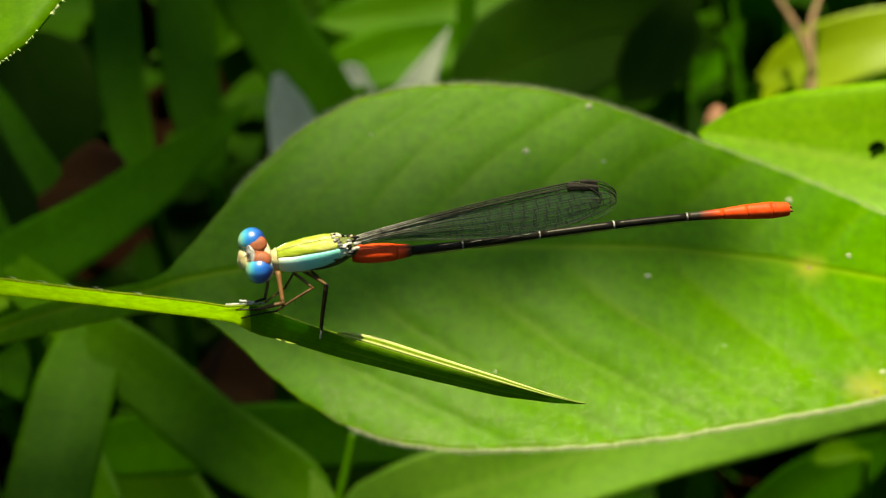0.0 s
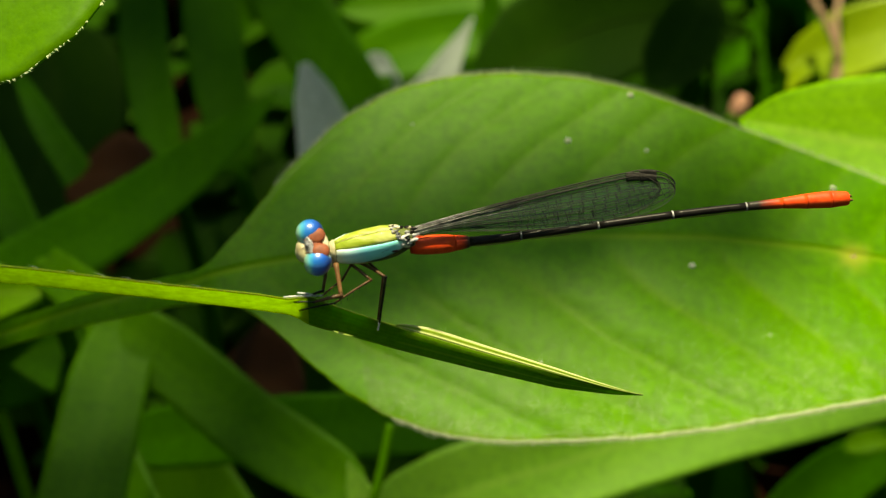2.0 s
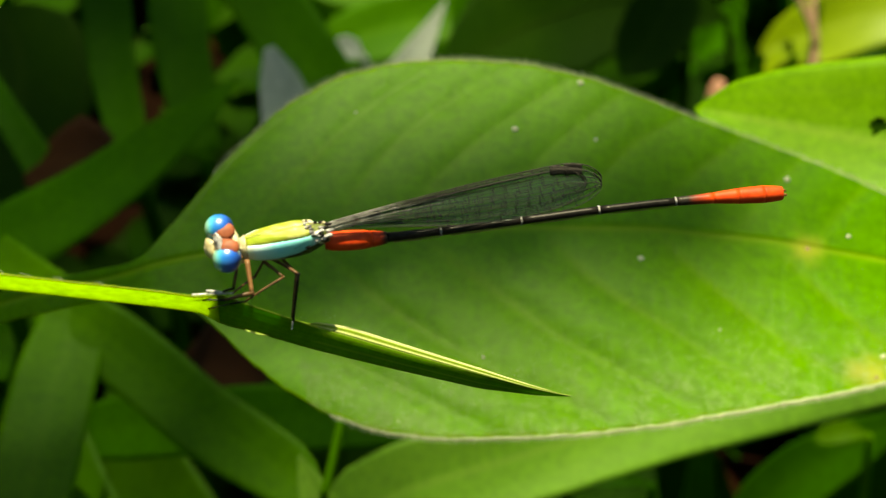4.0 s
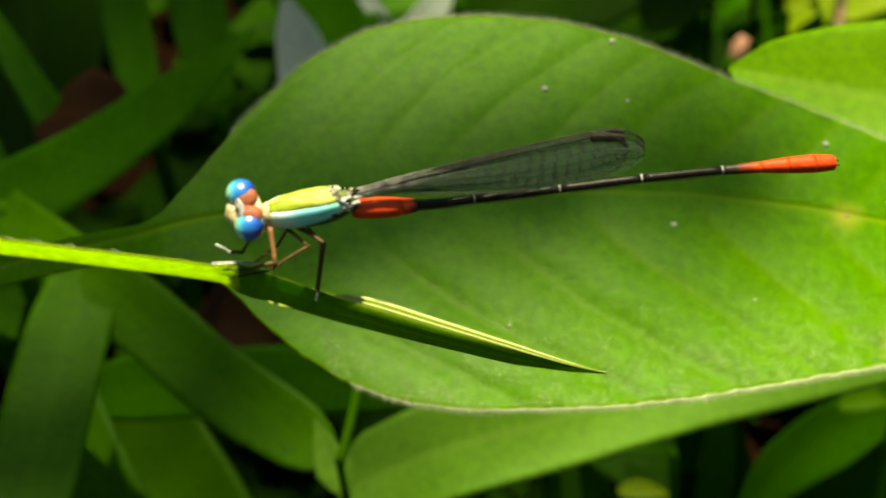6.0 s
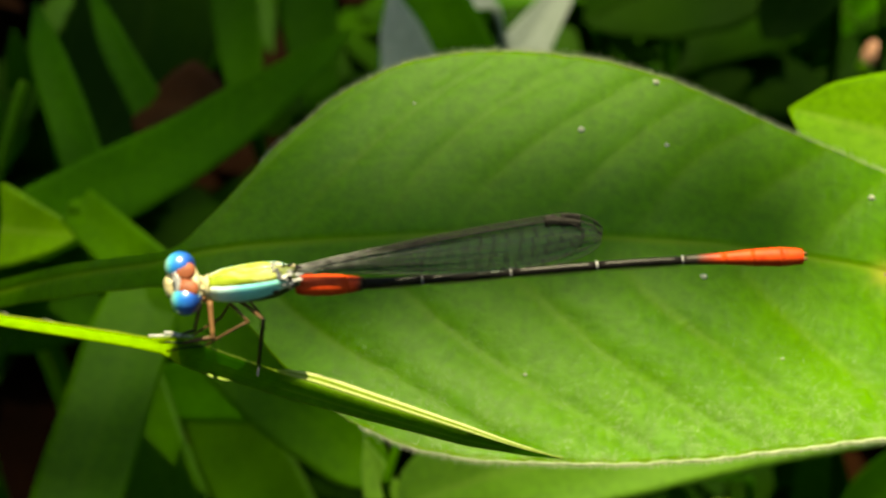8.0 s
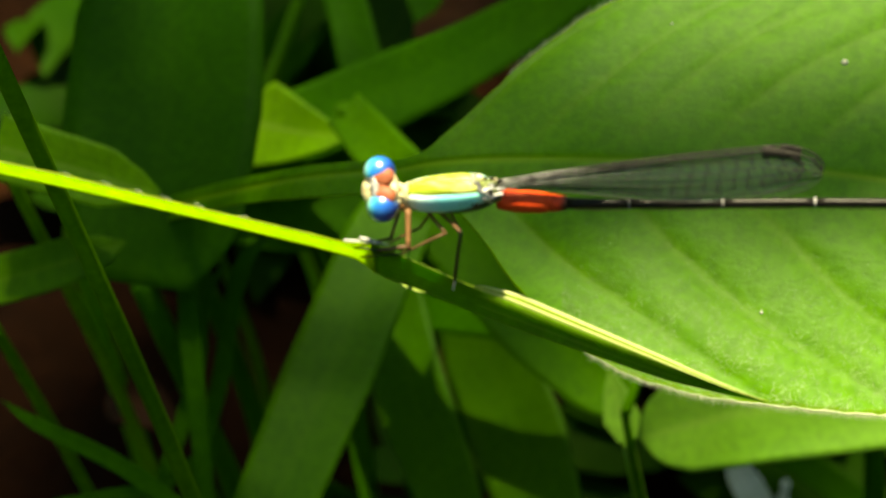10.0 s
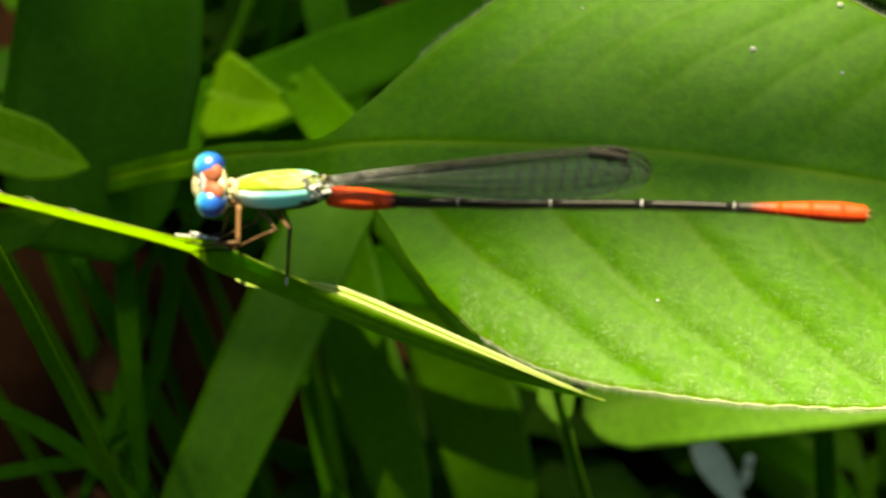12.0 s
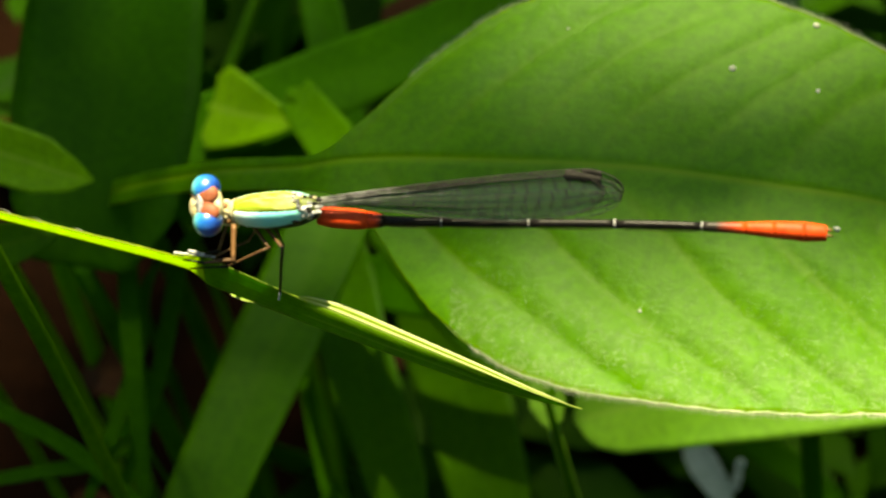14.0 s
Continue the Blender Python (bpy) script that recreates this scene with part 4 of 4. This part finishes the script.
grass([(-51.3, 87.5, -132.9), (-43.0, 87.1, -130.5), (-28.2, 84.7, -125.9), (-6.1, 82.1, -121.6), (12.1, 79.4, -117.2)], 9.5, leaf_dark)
grass([(-62.1, 215.0, -139.2), (-60.3, 204.9, -141.9), (-56.9, 183.1, -149.0), (-50.5, 159.2, -151.3)], 9, leaf_shaded, (0, -0.7, 0.7))
grass([(-49.4, 219.0, -142.3), (-47.8, 208.8, -145.1), (-45.3, 189.1, -150.3), (-40.2, 168.5, -156.2)], 11, leaf_shaded, (0, -0.7, 0.7))
grass([(-46.2, 228.6, -147.0), (-37.0, 216.7, -151.5), (-27.9, 201.2, -155.3), (-17.2, 185.3, -161.0), (-10.8, 175.6, -163.3)], 13.5, leaf_shaded, (0, -0.7, 0.7))
leaf([(-84.6, 218.3, -163.7), (-79.3, 204.9, -169.6), (-81.8, 184.3, -175.6), (-88.3, 168.2, -177.2)], 30, leaf_shaded_low)
grass([(-72.1, 91.3, -69.3), (-70.5, 80.8, -73.8), (-69.1, 71.7, -78.4), (-66.9, 60.1, -82.6), (-66.7, 51.0, -86.9)], 24, leaf_dark, FACE, STRAP, "wide green blade, colour darkened as shaded")
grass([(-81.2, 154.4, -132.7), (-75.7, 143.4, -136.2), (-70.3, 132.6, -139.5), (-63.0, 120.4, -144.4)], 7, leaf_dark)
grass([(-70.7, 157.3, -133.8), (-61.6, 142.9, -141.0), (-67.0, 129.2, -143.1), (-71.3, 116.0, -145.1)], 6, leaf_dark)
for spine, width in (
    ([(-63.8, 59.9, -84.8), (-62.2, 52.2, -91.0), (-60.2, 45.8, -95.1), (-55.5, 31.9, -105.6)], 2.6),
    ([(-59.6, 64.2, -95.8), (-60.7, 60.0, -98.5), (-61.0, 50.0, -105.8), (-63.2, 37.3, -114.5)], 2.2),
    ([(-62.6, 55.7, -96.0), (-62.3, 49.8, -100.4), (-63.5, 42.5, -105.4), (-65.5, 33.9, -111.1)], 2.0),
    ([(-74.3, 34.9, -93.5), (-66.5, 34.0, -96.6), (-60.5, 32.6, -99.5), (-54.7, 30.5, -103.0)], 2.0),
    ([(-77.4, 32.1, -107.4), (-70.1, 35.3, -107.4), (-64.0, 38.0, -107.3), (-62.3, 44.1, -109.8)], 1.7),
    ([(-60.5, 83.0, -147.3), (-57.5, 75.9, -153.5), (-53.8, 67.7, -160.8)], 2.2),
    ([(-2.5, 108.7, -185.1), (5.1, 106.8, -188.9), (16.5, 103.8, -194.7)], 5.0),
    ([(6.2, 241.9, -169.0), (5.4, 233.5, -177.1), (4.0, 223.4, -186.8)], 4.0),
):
    grass(spine, width, leaf_shaded, FACE, STRAP, "narrow green grass blade")
stem([(-73.7, 125.5, -111.5), (-74.7, 122.0, -113.9), (-76.0, 116.3, -117.7), (-77.3, 111.6, -120.7)], (0.9, 1.1), grass_green, "thin pale green stem in the grass")
stem([(-10.5, 59.8, -94.4), (-11.0, 58.0, -96.2), (-11.5, 56.3, -97.8), (-12.6, 53.1, -100.9)], (0.5, 0.6), grass_green, "thin green stem beside the pale leaf")
# the far plants
leaf([(67.8, 235.8, -191.7), (77.2, 235.2, -186.8), (91.8, 235.5, -181.0), (110, 238, -180)], 15, leaf_yellow, label="bright yellow-green young leaf in full sun", shape=((0, 0.1), (0.15, 0.6), (0.4, 1), (0.8, 0.9), (1, 0.3)))
leaf([(73.2, 221.7, -196.9), (70.9, 228.6, -190.4), (73.3, 232.8, -186.3)], 6.5, leaf_yellow, label="small yellow-green leaf on a brown stem")
stem([(67.7, 241.7, -169.4), (74.9, 233.3, -177.5), (77.4, 227.4, -183.2), (74.7, 217.3, -192.9)], (0.7, 1.1), stem_brown, "crooked reddish-brown stem in the sun")
stem([(79.7, 241.6, -172.3), (77.0, 234.1, -176.7), (77.4, 227.2, -183.2)], (0.5, 0.9), stem_brown, "forked reddish-brown stem in the sun")
stem([(62.2, 249.6, -175.6), (63.3, 235.9, -188.8), (65.1, 222.1, -202.1)], (0.7, 0.9), leaf_dark, "thin straight green stem")


def faded_bud():
    thing = new("bud")
    a, b = Vector((61.4, 249.1, -217.8)), Vector((64.2, 252.7, -214.3))
    axis = (b - a).normalized()
    side = axis.cross(Vector((0, -0.6, 0.8))).normalized()
    for k in range(5):
        turn = Matrix.Rotation(2 * math.pi * k / 5, 3, axis)
        out = turn @ side
        ball("petal", (a + b) / 2 + out * 0.9, (axis, out, axis.cross(out)), (3.4, 1.0, 1.5), bud_pink, thing, "", 8, 12, lambda d: 1 - 0.35 * max(0, d.x) ** 2)
    ball("calyx", a - axis * 1.2, (axis, side, axis.cross(side)), (1.6, 1.5, 1.5), leaf_lush, thing, "green calyx", 8, 12)
    stem_to_ground(thing, a - axis * 2, 0.6, stem_brown)
    tagged(thing, "faded pinkish-orange flower bud", "bud")


faded_bud()
leaf([(2.1, 213.0, -176.0), (20.7, 227.1, -176.4), (38.3, 232.7, -175.2), (59.5, 231.7, -179.0)], 27, leaf_shaded_low, label="large green leaf with the shade in its colour")
leaf([(35.5, 200.9, -166.9), (43.7, 212.5, -162.7), (48.8, 225.9, -156.7)], 14, leaf_shaded_low, label="green leaf with the shade in its colour")
leaf([(-27.7, 266.3, -200.9), (-9.8, 267.5, -199.8), (8.0, 269.9, -197.6), (25, 274, -197)], 13, grass_green, label="bright green leaf far back in the sun")
leaf([(-27.9, 241.1, -197.4), (-14.5, 244.6, -194.1), (1.4, 247.2, -191.7), (16, 250, -191)], 14, grass_green, label="green leaf far back in the sun")
leaf([(2.1, 235.1, -176.9), (-2.3, 229.2, -182.6), (-7.1, 223.3, -188.2), (-12, 217, -193)], 9.5, leaf_grey, label="pale grey-green leaf underside", shape=((0, 0.03), (0.4, 0.6), (0.8, 1), (1, 0.8)))
leaf([(-28.5, 179.0, -140.6), (-25.9, 172.7, -146.7), (-23.5, 167.0, -152.2), (-21, 161, -158)], 11.5, leaf_grey, label="pale grey leaf underside turned up", shape=((0, 0.15), (0.2, 0.6), (0.6, 1), (1, 0.7)))
leaf([(-19.8, 204.1, -163.6), (-16.5, 204.5, -163.3), (-13.3, 203.3, -164.4)], 5, leaf_grey, label="pale grey scrap of leaf")
leaf([(78.8, 124.5, -174.8), (65.8, 121.8, -183.7), (55.3, 118.9, -192.7), (47.4, 113.1, -204.4)], 11, leaf_dark, label="green leaf low in the undergrowth")
leaf([(62.4, 118.2, -173.3), (66.9, 119.3, -172.5), (71.4, 118.9, -173.0)], 4, leaf_lush, label="small pale leaf low in the undergrowth")
leaf([(18.7, 92.8, -148.0), (25.2, 92.3, -148.6), (32.1, 91.3, -149.6)], 3.5, leaf_dark, label="small lit leaf below the pale leaf")
leaf([(27.3, 110.4, -186.1), (31.1, 110.7, -186.1), (36.3, 110.2, -186.9)], 3.2, leaf_yellow, label="yellowing leaf low in the undergrowth")
leaf([(-8.9, 105.0, -185.0), (-6.2, 102.8, -187.6), (-2.9, 100.1, -190.6), (1.0, 96.5, -194.5)], 5, leaf_grey, label="whitish dry leaf near the soil")


def dry_bud():
    thing = new("bud")
    top, low = Vector((0.1, 103.9, -188.7)), Vector((-0.3, 99.0, -192.4))
    axis = (top - low).normalized()
    side = axis.cross(Vector((0, -0.6, 0.8))).normalized()
    out = axis.cross(side)
    ball("head", top, (axis, side, out), (1.0, 0.8, 0.8), leaf_grey, thing, "", 8, 12)
    for k in range(4):
        turn = Matrix.Rotation(2 * math.pi * k / 4, 3, axis) @ side
        ball("sepal", top.lerp(low, 0.45) + turn * 0.5, (axis, turn, axis.cross(turn)), (1.8, 0.35, 0.6), leaf_grey, thing, "", 7, 10)
    stem_to_ground(thing, low, 0.6, leaf_grey)
    tagged(thing, "dried whitish bud on a grey stalk", "bud")


dry_bud()


def dead_leaf(tip, base, width):
    mid = (Vector(tip) + Vector(base)) / 2 + Vector((0, 0, 3))
    thing = new("dead_leaf")
    blade_sheet("blade", [tip, mid, base], width, (0.1, -0.4, 0.9), dead_brown, thing, OVAL, 0.2, 0.3, 20, 8, 25.0, 0.08)
    tagged(thing, "dry reddish-brown dead leaf lodged in the undergrowth", "dead leaf", "dead leaves")


dead_leaf((-44, 128, -168), (-26, 112, -152), 20)
dead_leaf((-66, 150, -140), (-48, 138, -134), 15)
dead_leaf((-60, 108, -178), (-34, 100, -170), 12)
dead_leaf((-112, 98, -186), (-96, 92, -182), 9)
dead_leaf((-112, 78, -202), (-96, 74, -196), 9)


def undergrowth():
    """Grass of the clump that stands further down, its shade put into the colour."""
    rng = random.Random(21)
    made = 0
    while made < 120:
        x, y = rng.uniform(-150, 150), rng.uniform(60, 380)
        if (x < -66 and y < 190) or (-45 < x < 25 and 105 < y < 200):
            made += 1
            continue
        top = rng.uniform(-215, -175)
        h = Vector((x, y, GROUND - 5))
        lean = Vector((rng.uniform(-40, 40), rng.uniform(-25, 30), 0))
        pts = [h + lean + Vector((0, 0, top - GROUND)), h + lean * 0.6 + Vector((0, 0, (top - GROUND) * 0.75)), h + lean * 0.2 + Vector((0, 0, (top - GROUND) * 0.4)), h]
        grass(pts, rng.uniform(7, 17), leaf_shaded if made % 3 else leaf_dark, (rng.uniform(-0.4, 0.4), -0.7, 0.7), LANCE, "low grass blade with shade in its green", rng.uniform(-30, 30), 0.25, False)
        made += 1


undergrowth()


def low_foliage():
    """Small leaves of the herb layer close over the soil, shade put into their colour."""
    rng = random.Random(52)
    verts, faces = [], []
    for _ in range(1500):
        p = Vector((rng.uniform(-190, 210), rng.uniform(20, 430), GROUND + 6 + 34 * rng.random()))
        if noise.noise(p * 0.022) > 0.22 or (p.x < -78 and p.y < 185):
            continue
        a = rng.uniform(0, 2 * math.pi)
        d = Vector((math.cos(a), math.sin(a), rng.uniform(-0.3, 0.5))).normalized()
        s = d.cross(Vector((rng.gauss(0, 0.25), rng.gauss(0, 0.25), 1))).normalized()
        n = s.cross(d)
        size = rng.uniform(9, 19)
        k = len(verts)
        for t, w, h in ((-1, 0.03, -0.1), (-0.55, 0.34, 0.04), (0.0, 0.45, 0.1), (0.55, 0.32, 0.04), (1, 0.02, -0.18)):
            for e in (-1, 0, 1):
                verts.append(p + d * size * t + s * size * w * e + n * size * (h + 0.08 * abs(e)))
        for j in range(4):
            b = k + 3 * j
            faces += [(b, b + 1, b + 4, b + 3), (b + 1, b + 2, b + 5, b + 4)]
    tagged(mesh_object("low_foliage", verts, faces, leaf_shaded_low, None, "herb leaves low over the soil, green darkened as shaded"), category="foliage", kind="stuff")


low_foliage()


# ---- the sapling overhead, out of view, whose leaves shade the clump ----
def overhanging_sapling():
    rng = random.Random(77)
    thing = new("sapling")
    foot = Vector((-640, 900, GROUND - 20))
    crown = Vector((-330, 960, 3050))
    tube("trunk", [foot, foot.lerp(crown, 0.4) + Vector((40, 20, 60)), foot.lerp(crown, 0.75) + Vector((20, 0, 50)), crown], (26, 18, 9), stem_brown, thing, count=18, sides=10)
    # the place that each leaf shades, its half length and its height
    spots = []
    for gx in range(4):
        for gy in range(2):
            spots.append((-20 + gx * 11 + rng.uniform(-3, 3), 32 + gy * 8 + rng.uniform(-2, 2), -46, rng.uniform(5.2, 6.8), 3500))
    for k in range(8):
        p = LEAF_O + LEAF_U * (1 + 6.5 * k + rng.uniform(-2, 2)) + LEAF_V * (-5.5 + 2.0 * (k % 3) + rng.uniform(-1, 1))
        spots.append((p.x, p.y, p.z, rng.uniform(7.0, 8.2), 1800))
    for k in range(4):
        p = LEAF_O + LEAF_U * (0 + 9 * k + rng.uniform(-2, 2)) + LEAF_V * (10 + 3.0 * (k % 2) + rng.uniform(-1, 1))
        spots.append((p.x, p.y, p.z, rng.uniform(4.6, 5.4), 3200))
    for k in range(6):
        p = LEAF_O + LEAF_U * (-2 + 9.5 * k) + LEAF_V * (8.5 + 2.5 * (k % 2))
        spots.append((p.x, p.y, p.z, 7.0, 3000))
    for k in range(2):
        p = LEAF_O + LEAF_U * (38 + 8 * k) + LEAF_V * (4.5 - 2.5 * k)
        spots.append((p.x, p.y, p.z, 6.5, 3000))
    for gx in range(5):
        spots.append((-20 + gx * 12 + rng.uniform(-4, 4), 49 + rng.uniform(-3, 3), -46, rng.uniform(5.0, 6.5), 3500))
    for u, v, r in ((-46, -9, 4.5), (-41, -7, 4.5), (-36, -5.5, 4.5), (-31, -4, 4.5), (-26, -3, 4.5), (-21, -2.5, 5), (-17, -2.2, 4.6), (-43, -4, 5.5), (-50, -4, 5)):
        p = leaf_point(max(u, -48), v, v)[0] + LEAF_U * min(0, u + 48)
        spots.append((p.x, p.y, p.z, r, 900))
    spots += [(-86, 22, -90, 14, 1600), (-96, 40, -90, 14, 1600), (-66, 27, -104, 9, 1600)]
    spots += [(-52, 62, -118, 7.5, 3400), (-54, 44, -123, 9, 3400), (-63, 45, -98, 11, 3400), (-69, 66, -80, 12, 3400), (-72, 84, -72, 9, 3400), (-34, 74, -106, 8, 3400), (-22, 65, -108, 8, 3400), (44, 212, -162, 15, 1600), (-5, 101, -189, 10, 1600), (3, 99, -191, 10, 1600), (-44, 84, -142, 7, 3400), (-32, 74, -148, 7, 3400)]
    for gx in range(-6, 5):
        for gy in range(0, 10):
            x, y = gx * 26 + rng.uniform(-7, 7), 30 + gy * 26 + rng.uniform(-7, 7)
            lit = math.hypot(x + 64, y - 78) < 21 or math.hypot(x + 72, y - 41) < 15 or math.hypot(x + 11, y - 178) < 15
            lit = lit or (y > 262 and x < 10) or (-22 < x < 12 and y > 226) or (x > 56 and y > 205) or (x > -18 and y < 80)
            if not lit:
                spots.append((x, y, -105 - 0.45 * max(0, y - 80), rng.uniform(13.5, 17) * (1.15 if y > 120 and x < 0 else 1.0), 3400))
    for x, y, z, r, h in spots:
        h *= rng.uniform(0.95, 1.08)
        p = Vector((x, y, z)) + SUN * ((h - z) / SUN.z)
        d = Vector((rng.uniform(-1, 1), rng.uniform(-1, 1), rng.uniform(-0.3, 0.1))).normalized()
        twig = blade_sheet("leaf", [p - d * r * 1.1, p - d * r * 0.4, p + d * r * 0.4, p + d * r * 1.1], r * 1.7, SUN, leaf_dark, thing, OVAL, 0.1, 0.3, 14, 6)
        tube("twig", [p + d * r, p.lerp(crown, 0.3) + Vector((0, 0, 25)), crown], (0.5, 1.0, 2.5), stem_brown, thing, count=7, sides=5)
    tagged(thing, "leafy sapling whose crown shades the undergrowth", "tree")


overhanging_sapling()


# ---- the thicket all round, out of view, added to dim and green the sky's fill ----
def thicket():
    rng = random.Random(31)
    verts, faces = [], []
    for _ in range(5200):
        a, r = rng.uniform(0, 2 * math.pi), rng.uniform(850, 1700)
        z = GROUND + rng.random() ** 0.8 * 1500
        p = Vector((r * math.cos(a), 150 + r * math.sin(a), z))
        d = Vector((rng.gauss(0, 1), rng.gauss(0, 1), rng.gauss(0, 0.6))).normalized()
        s = d.cross(Vector((rng.gauss(0, 0.4), rng.gauss(0, 0.4), 1))).normalized()
        n = d.cross(s)
        size = rng.uniform(50, 110)
        k = len(verts)
        for t, w, h in ((-1, 0.02, 0), (-0.4, 0.42, 0.1), (0.3, 0.45, 0.12), (1, 0.02, -0.1)):
            verts += [p + d * size * t - s * size * w + n * size * h, p + d * size * t + n * size * (h - 0.06), p + d * size * t + s * size * w + n * size * h]
        for j in range(3):
            b = k + 3 * j
            faces += [(b, b + 1, b + 4, b + 3), (b + 1, b + 2, b + 5, b + 4)]
    tagged(mesh_object("thicket", verts, faces, leaf_dark, None, "unseen leafy thicket added to dim and green the fill light"), category="thicket", kind="stuff")


thicket()


# a twig of the sapling that sways in the breeze and dims the grass blade for a while
def swaying_twig():
    rng = random.Random(4)
    thing = new("twig")
    for k, (x, y, r) in enumerate(((0, 0, 13), (14, 5, 11), (-14, -4, 11))):
        d = Vector((1, 0.4 * (k - 1), 0.05)).normalized()
        p = Vector((x, y, 0))
        blade_sheet("leaf", [p - d * r * 1.2, p - d * r * 0.4, p + d * r * 0.4, p + d * r * 1.2], r * 1.8, SUN, leaf_dark, thing, OVAL, 0.1, 0.3, 14, 6)
    tube("stalk", [(-26, -6, 2), (0, 0, 1.5), (30, 10, 4), (120, 90, 60), (260, 300, 190)], (0.5, 1.2, 2.2), stem_brown, thing, count=18, sides=6)
    return tagged(thing, "leafy twig swaying overhead in the breeze", "twig")


twig = swaying_twig()


def swing(pivot, rx, ry, rz):
    """A turn about a joint, given in millimetres."""
    p = Vector(pivot) * MM
    return Matrix.Translation(p) @ pose(0, 0, 0, rx, ry, rz) @ Matrix.Translation(-p)


def motions():
    # one front leg wipes the face and comes back to the blade
    hip = (-11.4, -2.6, 0.0)
    rest, mouth, reach = swing(hip, 0, 0, 0), swing(hip, 0, 19, -14), swing(hip, 0, 16, -32)
    half = swing(hip, 0, 9, -12)
    walk(cleaning_leg, [(0.0, rest), (5.7, rest), (5.9, mouth), (6.0, mouth), (6.1, half), (6.2, reach), (6.3, reach), (6.4, mouth), (6.5, reach), (6.6, half), (6.7, rest), (14.0, rest)])
    # the twig's shade lies on the blade from half a second to three seconds
    def over(x, y):
        h = 3200.0
        return Matrix.Translation((Vector((x, y, 0)) + SUN * (h / SUN.z)) * MM)
    walk(twig, [(0.0, over(-45, -8)), (0.4, over(-38, -6)), (1.2, over(-35, -5)), (2.0, over(-37, -5)), (2.5, over(-43, -7)), (3.1, over(-56, -9)), (3.8, over(-84, -12)), (5.0, over(-110, -14)), (9.0, over(-118, -16)), (14.0, over(-114, -14))])


motions()
